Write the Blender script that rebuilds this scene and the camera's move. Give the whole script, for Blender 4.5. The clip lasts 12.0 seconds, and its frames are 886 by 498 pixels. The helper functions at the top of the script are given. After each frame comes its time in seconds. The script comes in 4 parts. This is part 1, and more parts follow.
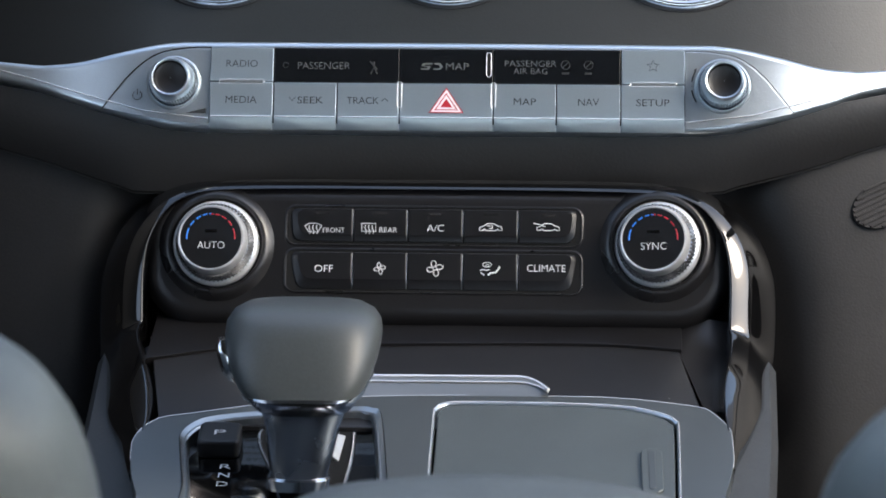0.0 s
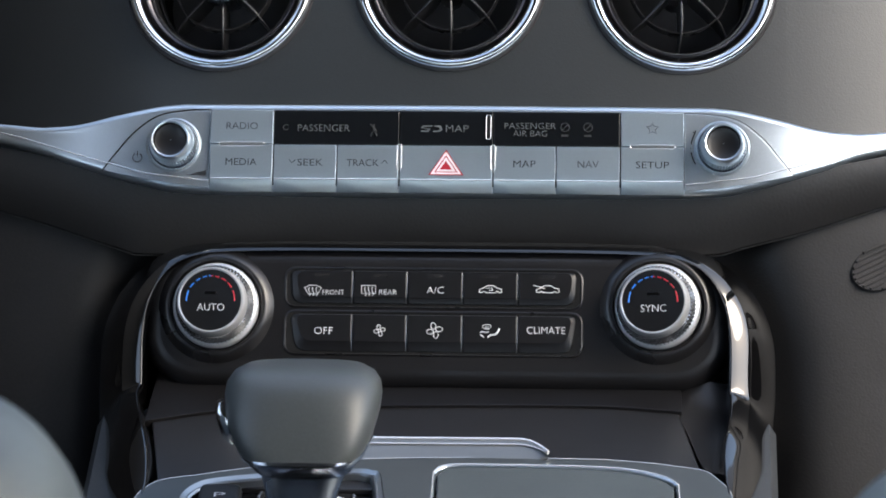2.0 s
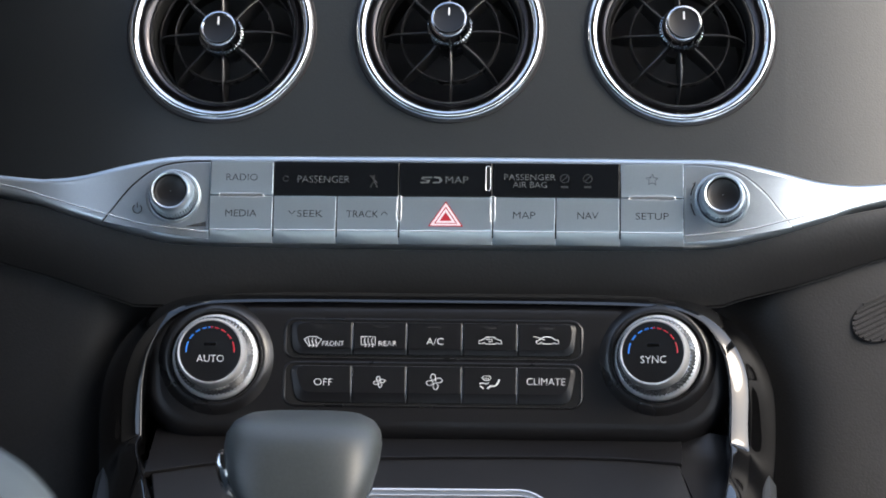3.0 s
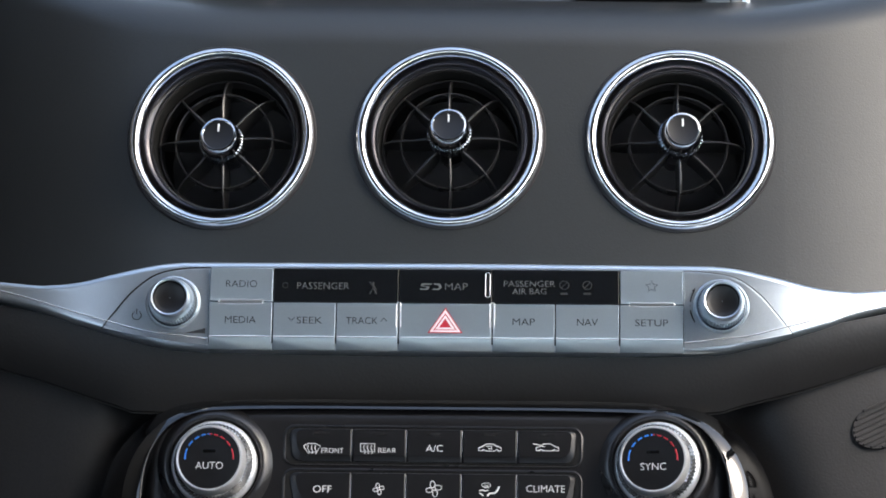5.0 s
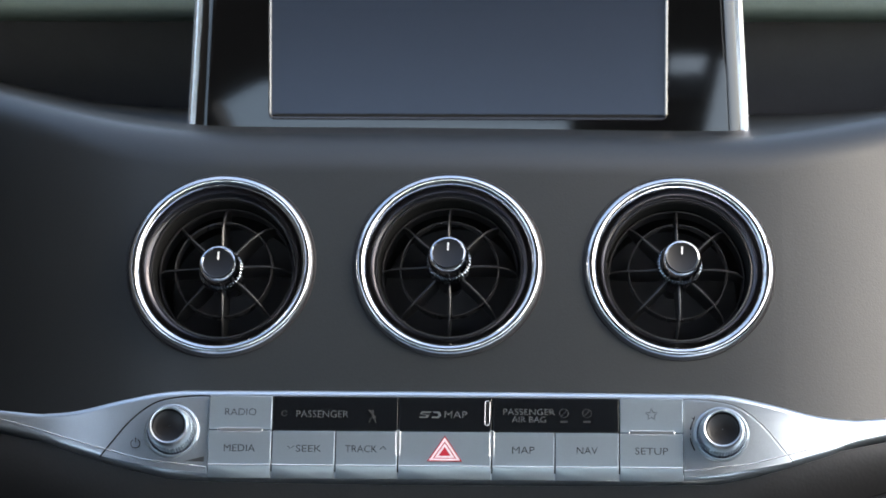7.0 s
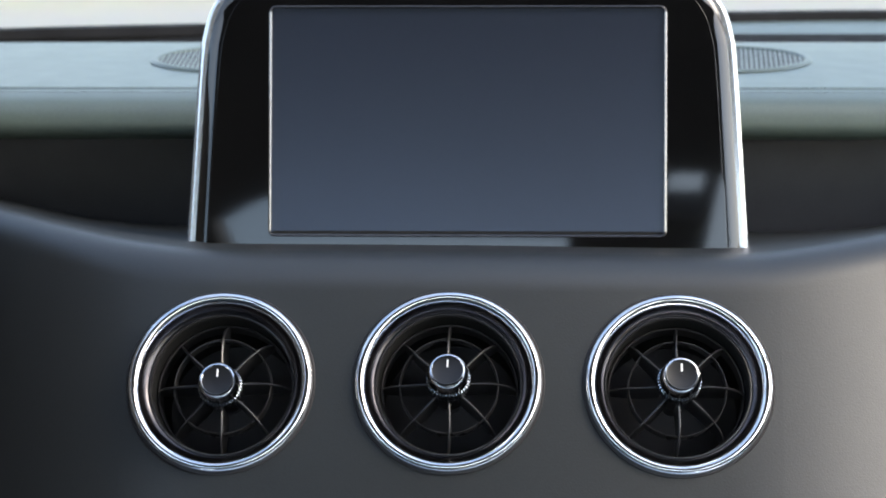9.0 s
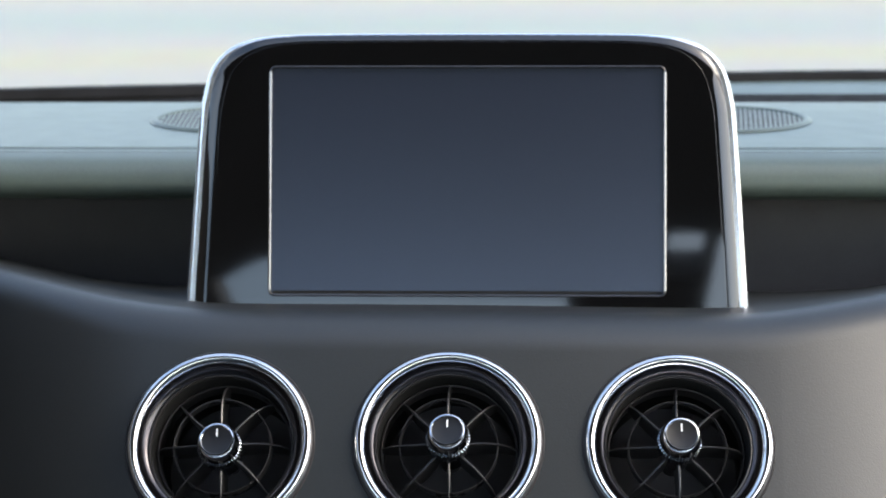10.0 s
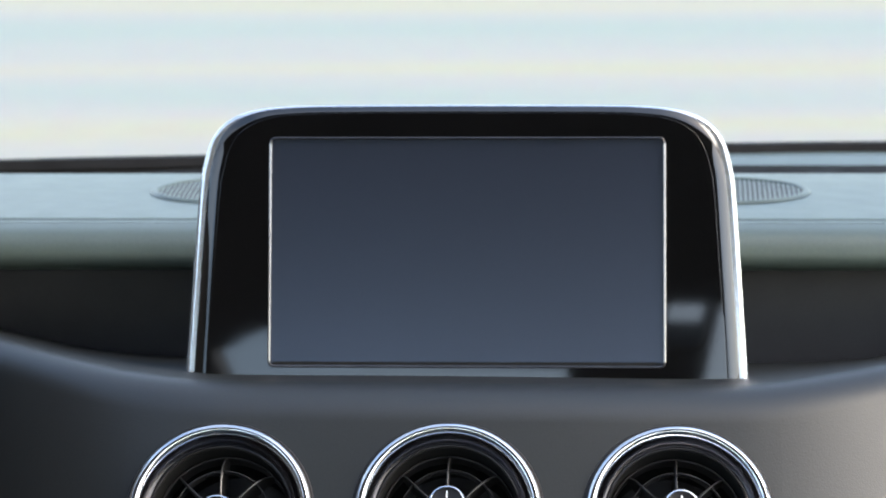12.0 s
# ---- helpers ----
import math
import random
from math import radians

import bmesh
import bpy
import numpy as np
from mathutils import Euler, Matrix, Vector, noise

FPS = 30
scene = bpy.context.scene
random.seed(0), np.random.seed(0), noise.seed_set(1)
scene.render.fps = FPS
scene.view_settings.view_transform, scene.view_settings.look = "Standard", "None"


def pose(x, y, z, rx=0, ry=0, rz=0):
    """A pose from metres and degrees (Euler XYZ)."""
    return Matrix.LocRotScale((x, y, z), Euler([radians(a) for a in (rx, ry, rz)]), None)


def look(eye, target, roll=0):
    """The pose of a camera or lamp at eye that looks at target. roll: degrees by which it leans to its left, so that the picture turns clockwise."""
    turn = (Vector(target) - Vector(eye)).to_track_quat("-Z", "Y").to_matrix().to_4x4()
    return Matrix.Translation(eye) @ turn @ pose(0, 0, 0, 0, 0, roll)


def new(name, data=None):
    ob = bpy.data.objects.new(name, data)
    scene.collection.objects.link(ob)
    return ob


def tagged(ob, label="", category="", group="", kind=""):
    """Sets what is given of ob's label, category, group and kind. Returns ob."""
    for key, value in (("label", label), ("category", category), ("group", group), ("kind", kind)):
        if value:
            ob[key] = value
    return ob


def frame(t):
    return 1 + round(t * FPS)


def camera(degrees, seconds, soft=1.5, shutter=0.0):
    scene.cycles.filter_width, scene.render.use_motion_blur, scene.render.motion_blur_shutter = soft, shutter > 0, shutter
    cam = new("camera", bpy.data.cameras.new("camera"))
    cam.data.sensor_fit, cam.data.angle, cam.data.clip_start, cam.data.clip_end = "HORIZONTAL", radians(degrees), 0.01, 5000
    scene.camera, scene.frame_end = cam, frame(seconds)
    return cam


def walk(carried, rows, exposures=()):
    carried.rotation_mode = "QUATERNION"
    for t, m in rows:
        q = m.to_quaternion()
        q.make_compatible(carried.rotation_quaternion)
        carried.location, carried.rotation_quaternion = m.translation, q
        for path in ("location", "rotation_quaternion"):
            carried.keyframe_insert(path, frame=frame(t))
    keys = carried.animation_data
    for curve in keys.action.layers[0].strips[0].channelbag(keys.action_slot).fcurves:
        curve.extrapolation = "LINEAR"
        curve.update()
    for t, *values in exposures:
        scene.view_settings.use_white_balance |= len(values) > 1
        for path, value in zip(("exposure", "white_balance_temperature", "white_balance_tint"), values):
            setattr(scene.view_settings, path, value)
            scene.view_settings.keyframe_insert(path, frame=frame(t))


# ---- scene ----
# ---- camera: a tripod between the front seats, tilting up ----
cam = camera(18.52, 12.0, soft=1.7)
EYE = (0.05, 0.0, 1.2)
TILT, TURN, LEAN = -21.6, 2.6, -0.35
ROWS = [
    (0.0, 0.0), (0.5, 0.185), (1.0, 0.486), (1.5, 0.873), (2.0, 1.309), (2.5, 1.802), (3.0, 2.39),
    (5.0, 4.638), (5.5, 5.229), (6.0, 5.871), (6.5, 6.563), (7.0, 7.335),
    (9.0, 9.802), (9.5, 10.484), (10.0, 11.062), (10.5, 11.523), (11.0, 11.995), (11.5, 12.345), (12.0, 12.561),
]
START = pose(*EYE, 90 + TILT, 0, TURN) @ pose(0, 0, 0, 0, 0, LEAN)
walk(cam, [(t, START @ pose(0, 0, 0, up, 0, 0) @ pose(0, 0, 0, 0, -0.0045 * up, 0)) for t, up in ROWS],
     exposures=[(0.0, 2.04, 7050, 8), (12.0, 2.04, 7050, 8)])
cam.data.dof.use_dof, cam.data.dof.focus_distance, cam.data.dof.aperture_fstop = True, 1.09, 20.0

# ---- daylight ----
world = bpy.data.worlds.new("sky")
scene.world = world
world.use_nodes = True
_sky = world.node_tree.nodes.new("ShaderNodeTexSky")
_sky.sky_type, _sky.sun_disc = "NISHITA", False
SUN_UP, SUN_ROUND = radians(42), radians(112)
_sky.sun_elevation, _sky.sun_rotation = SUN_UP, SUN_ROUND
_sky.air_density, _sky.dust_density = 1.0, 1.6
_bg = world.node_tree.nodes["Background"]
_bg.inputs["Strength"].default_value = 0.15
_wn, _wl = world.node_tree.nodes, world.node_tree.links
_puffs = _wn.new("ShaderNodeTexNoise")
_puffs.inputs["Scale"].default_value, _puffs.inputs["Detail"].default_value = 2.6, 7.0
_wl.new(_wn.new("ShaderNodeTexCoord").outputs["Generated"], _puffs.inputs["Vector"])
_cover = _wn.new("ShaderNodeMapRange")
for _k, _v in (("From Min", 0.46), ("From Max", 0.66), ("To Min", 0.0), ("To Max", 0.22)):
    _cover.inputs[_k].default_value = _v
_wl.new(_puffs.outputs["Fac"], _cover.inputs["Value"])
_clouds = _wn.new("ShaderNodeMix")
_clouds.data_type = "RGBA"
_clouds.inputs["B"].default_value = (8.0, 8.1, 8.4, 1)
_wl.new(_cover.outputs["Result"], _clouds.inputs["Factor"])
_wl.new(_sky.outputs[0], _clouds.inputs["A"])
_wl.new(_clouds.outputs["Result"], _bg.inputs["Color"])
_sd = bpy.data.lights.new("sun", "SUN")
_sd.energy, _sd.angle, _sd.color = 0.45, radians(25), (1.0, 0.975, 0.94)
_sun = new("sun", _sd)
# a veiled sun to the right of the car and a little behind it
_to_sun = Vector((math.sin(SUN_ROUND) * math.cos(SUN_UP), math.cos(SUN_ROUND) * math.cos(SUN_UP), math.sin(SUN_UP)))
_sun.matrix_world = look(_to_sun * 6, (0, 0, 0))


# ---- materials ----
def material(name, color, rough=0.5, metal=0.0, grain=0.0, grain_scale=900.0, bump=0.0, bump_scale=900.0,
             wear=0.0, coat=0.0, cell=False, spec=0.5, streak=None, tint=(1.0, 1.0, 1.0), dust=0.0):
    """Principled surface with two scales of colour and roughness variation and a fine relief."""
    m = bpy.data.materials.new(name)
    m.use_nodes = True
    nt = m.node_tree
    b = nt.nodes["Principled BSDF"]
    b.inputs["Metallic"].default_value = metal
    b.inputs["Coat Weight"].default_value = coat
    b.inputs["Coat Roughness"].default_value = 0.03
    b.inputs["Specular IOR Level"].default_value = spec
    b.inputs["Specular Tint"].default_value = (*tint, 1.0)
    co = nt.nodes.new("ShaderNodeTexCoord").outputs["Object"]

    def noise_tex(scale, detail=3.0, stretch=None):
        n = nt.nodes.new("ShaderNodeTexNoise")
        n.inputs["Scale"].default_value, n.inputs["Detail"].default_value = scale, detail
        src = co
        if stretch:
            mp = nt.nodes.new("ShaderNodeMapping")
            mp.inputs["Scale"].default_value = stretch
            nt.links.new(co, mp.inputs["Vector"])
            src = mp.outputs["Vector"]
        nt.links.new(src, n.inputs["Vector"])
        return n.outputs["Fac"]

    def ranged(fac, lo, hi, a=0.3, z=0.7):
        r = nt.nodes.new("ShaderNodeMapRange")
        r.inputs["From Min"].default_value, r.inputs["From Max"].default_value = a, z
        r.inputs["To Min"].default_value, r.inputs["To Max"].default_value = lo, hi
        nt.links.new(fac, r.inputs["Value"])
        return r.outputs["Result"]

    fine = ranged(noise_tex(grain_scale, 2.0, streak), 1 - grain, 1 + grain)
    broad = ranged(noise_tex(22.0, 4.0), 1 - wear, 1 + wear)
    mul = nt.nodes.new("ShaderNodeMath")
    mul.operation = "MULTIPLY"
    nt.links.new(fine, mul.inputs[0])
    nt.links.new(broad, mul.inputs[1])
    vm = nt.nodes.new("ShaderNodeVectorMath")
    vm.operation = "SCALE"
    vm.inputs[0].default_value = color[:3]
    nt.links.new(mul.outputs[0], vm.inputs["Scale"])
    col = vm.outputs[0]
    if dust:
        # sparse pale specks of dust
        sp = nt.nodes.new("ShaderNodeTexVoronoi")
        sp.inputs["Scale"].default_value = 95.0
        nt.links.new(co, sp.inputs["Vector"])
        sep = nt.nodes.new("ShaderNodeSeparateColor")
        nt.links.new(sp.outputs["Color"], sep.inputs["Color"])
        near = ranged(sp.outputs["Distance"], 1.0, 0.0, 0.018, 0.03)
        some = ranged(sep.outputs["Red"], 0.0, 1.0, 1.0 - dust, 1.0 - dust + 0.02)
        both = nt.nodes.new("ShaderNodeMath")
        both.operation, both.use_clamp = "MULTIPLY", True
        nt.links.new(near, both.inputs[0])
        nt.links.new(some, both.inputs[1])
        mx = nt.nodes.new("ShaderNodeMix")
        mx.data_type = "RGBA"
        mx.inputs["B"].default_value = (0.35, 0.35, 0.34, 1)
        nt.links.new(both.outputs[0], mx.inputs["Factor"])
        nt.links.new(col, mx.inputs["A"])
        col = mx.outputs["Result"]
    nt.links.new(col, b.inputs["Base Color"])
    nt.links.new(ranged(noise_tex(60.0, 5.0), rough * (1 - 0.6 * wear), min(1.0, rough * (1 + 0.8 * wear))), b.inputs["Roughness"])
    if bump:
        if cell:
            t = nt.nodes.new("ShaderNodeTexVoronoi")
            t.inputs["Scale"].default_value = bump_scale
            t.feature = "SMOOTH_F1"
            nt.links.new(co, t.inputs["Vector"])
            hgt = t.outputs["Distance"]
        else:
            hgt = noise_tex(bump_scale, 3.0, streak)
        bp = nt.nodes.new("ShaderNodeBump")
        bp.inputs["Strength"].default_value, bp.inputs["Distance"].default_value = bump, 0.0004
        nt.links.new(hgt, bp.inputs["Height"])
        nt.links.new(bp.outputs["Normal"], b.inputs["Normal"])
    return m


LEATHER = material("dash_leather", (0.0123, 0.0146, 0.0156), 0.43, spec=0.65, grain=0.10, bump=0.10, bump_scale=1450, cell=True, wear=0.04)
# top leather: sky glare put into a much paler base than the face
LEATHER_TOP_LIT = material("dash_top_leather_lit", (0.060, 0.082, 0.069), 0.42, spec=0.8, grain=0.10, bump=0.10, bump_scale=1200, cell=True, wear=0.08)
LEATHER_KNEE = material("knee_panel_leather", (0.0155, 0.0148, 0.0150), 0.5, grain=0.12, bump=0.15, bump_scale=800, cell=True, wear=0.10)
LEATHER_DARK = material("lower_dash_leather", (0.0085, 0.0081, 0.0085), 0.55, spec=0.4, grain=0.25, bump=0.14, bump_scale=1100, cell=True, wear=0.12)
SATIN = material("satin_silver_paint", (0.55, 0.61, 0.66), 0.30, metal=0.9, grain=0.05, grain_scale=2600, wear=0.06)
BUTTON_SILVER = material("satin_button_paint", (0.37, 0.43, 0.47), 0.34, metal=0.75, grain=0.05, grain_scale=2600, wear=0.05)
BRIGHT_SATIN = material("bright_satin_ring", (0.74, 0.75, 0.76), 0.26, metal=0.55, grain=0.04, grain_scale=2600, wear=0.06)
CHROME = material("polished_chrome", (0.70, 0.71, 0.73), 0.11, metal=1.0, grain=0.01, wear=0.10)
EDGE_SILVER = material("polished_edge_silver", (0.74, 0.76, 0.78), 0.16, metal=0.85, wear=0.08)
DARK_CHROME = material("dark_chrome", (0.20, 0.21, 0.23), 0.22, metal=1.0, grain=0.02, wear=0.10)
STRIP_GREY = material("satin_strip_paint", (0.165, 0.175, 0.18), 0.32, metal=0.4, grain=0.05, grain_scale=2600, wear=0.06)
KNURL_STEEL = material("knurled_bright_steel", (0.58, 0.59, 0.61), 0.2, metal=0.95, wear=0.1)
STALK_GLOSS = material("dark_blue_gloss", (0.27, 0.30, 0.35), 0.27, metal=1.0, wear=0.1)
COLLAR_GLOSS = material("smoked_silver_gloss", (0.50, 0.54, 0.60), 0.2, metal=1.0, wear=0.1)
# one window rim in two tones: shaded loop, lit sides
RIM_DARK = material("dark_grey_rim", (0.07, 0.068, 0.07), 0.25, metal=0.9, wear=0.1)
RIM_BRONZE_LIT = material("bronze_rim_lit", (0.27, 0.25, 0.235), 0.22, metal=0.95, wear=0.1)
GATE_SATIN = material("dark_satin_gate_frame", (0.33, 0.36, 0.38), 0.3, metal=0.9, wear=0.08)
GATE_GLOSS = material("glossy_black_gate", (0.004, 0.004, 0.0042), 0.03, spec=0.6, wear=0.05)
PIANO = material("piano_black_lacquer", (0.003, 0.0029, 0.0031), 0.04, grain=0.0, wear=0.15, spec=0.5, coat=0.8, dust=0.02)
BLACK_PLASTIC = material("black_moulded_plastic", (0.0100, 0.0096, 0.0104), 0.32, spec=0.4, grain=0.08, bump=0.12, bump_scale=1500, wear=0.12)
PANEL_GLOSS = material("glossy_panel_plastic", (0.0100, 0.0096, 0.0104), 0.28, spec=0.6, wear=0.1)
BUTTON_BLACK = material("black_button_plastic", (0.0066, 0.0064, 0.0072), 0.34, spec=0.4, grain=0.06, bump=0.08, bump_scale=1600, wear=0.12)
VENT_BLACK = material("vent_black_plastic", (0.028, 0.0255, 0.0270), 0.30, grain=0.06, wear=0.12)
VENT_GLOSS = material("vent_gloss_plastic", (0.026, 0.025, 0.026), 0.24, wear=0.12)
FUNNEL_METAL = material("smoked_chrome_funnel", (0.075, 0.071, 0.076), 0.24, metal=1.0, wear=0.08)
VENT_VANE = material("vent_vane_plastic", (0.024, 0.023, 0.024), 0.28, grain=0.05, wear=0.12)
RECESS = material("recess_plastic", (0.030, 0.030, 0.034), 0.6, grain=0.08, bump=0.1, bump_scale=1200, wear=0.12)
GAP_BLACK = material("black_joint_gap", (0.010, 0.010, 0.010), 0.8, spec=0.2, wear=0.1)
CAVITY = material("dark_cavity_plastic", (0.042, 0.0395, 0.042), 0.8, wear=0.1)
DISPLAY = material("antiglare_display_glass", (0.0050, 0.0058, 0.0118), 0.25, wear=0.0, spec=1.0, tint=(0.60, 0.72, 1.0))
_panel = DISPLAY.node_tree.nodes["Principled BSDF"]
for _k, _v in (("Coat Weight", 0.72), ("Coat Roughness", 0.28), ("Coat Tint", (0.84, 0.90, 1.0, 1.0))):
    _panel.inputs[_k].default_value = _v
INFO_GLASS = material("smoked_indicator_glass", (0.006, 0.007, 0.0085), 0.14, wear=0.08)
CONSOLE_GREY = material("console_grey_paint", (0.115, 0.128, 0.130), 0.32, metal=0.55, grain=0.06, grain_scale=2600, wear=0.06)
LID_GREY = material("lid_grey_paint", (0.110, 0.126, 0.126), 0.38, metal=0.4, grain=0.06, grain_scale=2600, wear=0.08, dust=0.10)
TRAY_BLACK = material("tray_black_plastic", (0.0160, 0.0155, 0.0168), 0.33, spec=0.55, grain=0.06, bump=0.1, bump_scale=1500, wear=0.12, dust=0.12)
KNOB_LEATHER = material("gear_knob_leather", (0.066, 0.074, 0.075), 0.38, grain=0.06, bump=0.06, bump_scale=1300, cell=True, wear=0.08)
SEAT_LEATHER = material("grey_seat_leather", (0.098, 0.110, 0.113), 0.5, grain=0.08, bump=0.3, bump_scale=420, cell=True, wear=0.08)
SIDE_GREY = material("console_side_plastic", (0.042, 0.046, 0.050), 0.5, grain=0.08, bump=0.2, bump_scale=900, wear=0.08)
PRINT_GREY = material("dark_grey_print", (0.015, 0.017, 0.019), 0.6)
PRINT_WHITE = material("white_print", (0.78, 0.78, 0.76), 0.6)
PRINT_DIM = material("dim_indicator_print", (0.0085, 0.0095, 0.0105), 0.6)
PRINT_PALE = material("pale_indicator_print", (0.085, 0.09, 0.09), 0.6)
PRINT_RED = material("red_print", (0.44, 0.008, 0.022), 0.5)
PRINT_PINK = material("pale_pink_print", (0.82, 0.68, 0.70), 0.5)
PRINT_BLUE = material("blue_print", (0.02, 0.22, 0.75), 0.5)
CARPET = material("black_carpet", (0.012, 0.012, 0.012), 0.95, grain=0.3, bump=0.8, bump_scale=500)
HEADLINER = material("dark_headliner_fabric", (0.13, 0.13, 0.132), 0.9, grain=0.06, bump=0.3, bump_scale=600)
TRIM_DARK = material("dark_door_trim", (0.013, 0.013, 0.0135), 0.55, grain=0.1, bump=0.3, bump_scale=500, wear=0.1)
# surface of the added light blocker left of the car
LEFT_BLOCKER = material("dark_blocker_leaves", (0.010, 0.013, 0.009), 0.8, grain=0.5, grain_scale=30, bump=0.8, bump_scale=60, wear=0.4)
RUBBER = material("black_cowl_rubber", (0.007, 0.0066, 0.0064), 0.8, spec=0.15, grain=0.1, wear=0.15)


def ground_material():
    """Pale sunlit paving with dry grass and green verges in long strips."""
    m = bpy.data.materials.new("paving_and_verge")
    m.use_nodes = True
    nt = m.node_tree
    b = nt.nodes["Principled BSDF"]
    b.inputs["Roughness"].default_value = 0.9
    co = nt.nodes.new("ShaderNodeTexCoord").outputs["Object"]
    mp = nt.nodes.new("ShaderNodeMapping")
    mp.inputs["Scale"].default_value = (0.07, 0.36, 1.0)
    nt.links.new(co, mp.inputs["Vector"])
    n = nt.nodes.new("ShaderNodeTexNoise")
    n.inputs["Scale"].default_value, n.inputs["Detail"].default_value = 1.0, 2.0
    nt.links.new(mp.outputs["Vector"], n.inputs["Vector"])
    r = nt.nodes.new("ShaderNodeValToRGB")
    e = r.color_ramp.elements
    e[0].position, e[0].color = 0.34, (0.25, 0.30, 0.262, 1)
    e[1].position, e[1].color = 0.72, (0.30, 0.335, 0.20, 1)
    for p, c in ((0.44, (0.295, 0.305, 0.272, 1)), (0.53, (0.32, 0.312, 0.276, 1)), (0.60, (0.34, 0.325, 0.235, 1))):
        k = e.new(p)
        k.color = c
    nt.links.new(n.outputs["Fac"], r.inputs["Fac"])
    g = nt.nodes.new("ShaderNodeTexNoise")
    g.inputs["Scale"].default_value, g.inputs["Detail"].default_value = 9.0, 5.0
    nt.links.new(co, g.inputs["Vector"])
    mx = nt.nodes.new("ShaderNodeMix")
    mx.data_type, mx.blend_type = "RGBA", "MULTIPLY"
    mx.inputs["Factor"].default_value = 0.25
    nt.links.new(r.outputs["Color"], mx.inputs["A"])
    nt.links.new(g.outputs["Color"], mx.inputs["B"])
    nt.links.new(mx.outputs["Result"], b.inputs["Base Color"])
    return m


GROUND = ground_material()


# ---- building tools: all shapes in millimetres, in the frame of their thing ----
MM = Matrix.Scale(0.001, 4)


def thing(name, m, label, category="", group="", kind=""):
    ob = new(name)
    ob.empty_display_size = 0.02
    ob.matrix_world = m
    return tagged(ob, label, category, group, kind)


def part(name, me, mat, parent=None, at=(0, 0, 0), rot=(0, 0, 0), label="", crease=38):
    if isinstance(me, bmesh.types.BMesh):
        bm, me = me, bpy.data.meshes.new(name)
        bm.normal_update()
        bm.to_mesh(me)
        bm.free()
    if not me.get("metric"):
        me.transform(MM)
        me["metric"] = 1
        me.polygons.foreach_set("use_smooth", [True] * len(me.polygons))
        me.set_sharp_from_angle(angle=radians(crease))
        me.materials.clear()
        me.materials.append(mat)
    ob = new(name, me)
    ob.parent = parent
    ob.matrix_basis = pose(at[0] / 1000, at[1] / 1000, at[2] / 1000, *rot)
    return tagged(ob, label)


def from_curve(cu):
    ob = new("stencil", cu)
    dg = bpy.context.evaluated_depsgraph_get()
    me = bpy.data.meshes.new_from_object(ob.evaluated_get(dg))
    bpy.data.objects.remove(ob)
    bpy.data.curves.remove(cu)
    return me


def add_line(cu, pts, closed):
    sp = cu.splines.new("POLY")
    sp.points.add(len(pts) - 1)
    for p, q in zip(sp.points, pts):
        p.co = (q[0], q[1], q[2] if len(q) > 2 else 0.0, 1.0)
    sp.use_cyclic_u = closed


def slab(loops, z0, z1, bevel=0.0, steps=3):
    """A plate from z0 to z1 with rounded rims; the first loop is its outline, the others are holes."""
    cu = bpy.data.curves.new("slab", "CURVE")
    cu.dimensions, cu.fill_mode = "2D", "BOTH"
    cu.extrude = (z1 - z0) / 2 - bevel
    cu.bevel_depth, cu.bevel_resolution, cu.offset = bevel, steps, -bevel
    for lp in loops:
        add_line(cu, lp, True)
    me = from_curve(cu)
    me.transform(Matrix.Translation((0, 0, (z0 + z1) / 2)))
    return me


def strokes(lines, width, closed=False, res=2):
    """Round bars along lines."""
    cu = bpy.data.curves.new("strokes", "CURVE")
    cu.dimensions, cu.fill_mode, cu.use_fill_caps = "3D", "FULL", True
    cu.bevel_depth, cu.bevel_resolution = width / 2, res
    for ln in lines:
        add_line(cu, ln, closed)
    return from_curve(cu)


def lettering(s, width, height, depth=0.12, slant=0.0, thin=0.011):
    cu = bpy.data.curves.new("lettering", "FONT")
    cu.body, cu.extrude, cu.resolution_u, cu.shear = s, 0.02, 3, slant
    cu.offset = -thin
    me = from_curve(cu)
    co = np.array([v.co[:] for v in me.vertices])
    lo, hi = co.min(0), co.max(0)
    mid = (lo + hi) / 2
    me.transform(Matrix.Diagonal((width / (hi[0] - lo[0]), height / (hi[1] - lo[1]), depth / 0.04, 1)) @ Matrix.Translation((-mid[0], -mid[1], 0)))
    return me


def rect(x0, y0, x1, y1, r=0.0, n=5):
    if r <= 0:
        return [(x0, y0), (x1, y0), (x1, y1), (x0, y1)]
    pts = []
    for cx, cy, a in ((x1 - r, y0 + r, -90), (x1 - r, y1 - r, 0), (x0 + r, y1 - r, 90), (x0 + r, y0 + r, 180)):
        pts += [(cx + r * math.cos(radians(a + 90 * i / n)), cy + r * math.sin(radians(a + 90 * i / n))) for i in range(n + 1)]
    return pts


def circle(cx, cy, r, n=48, ry=None):
    return [(cx + r * math.cos(2 * math.pi * i / n), cy + (ry or r) * math.sin(2 * math.pi * i / n)) for i in range(n)]


def arc(cx, cy, r, a0, a1, n=14):
    return [(cx + r * math.cos(radians(a0 + (a1 - a0) * i / n)), cy + r * math.sin(radians(a0 + (a1 - a0) * i / n))) for i in range(n + 1)]


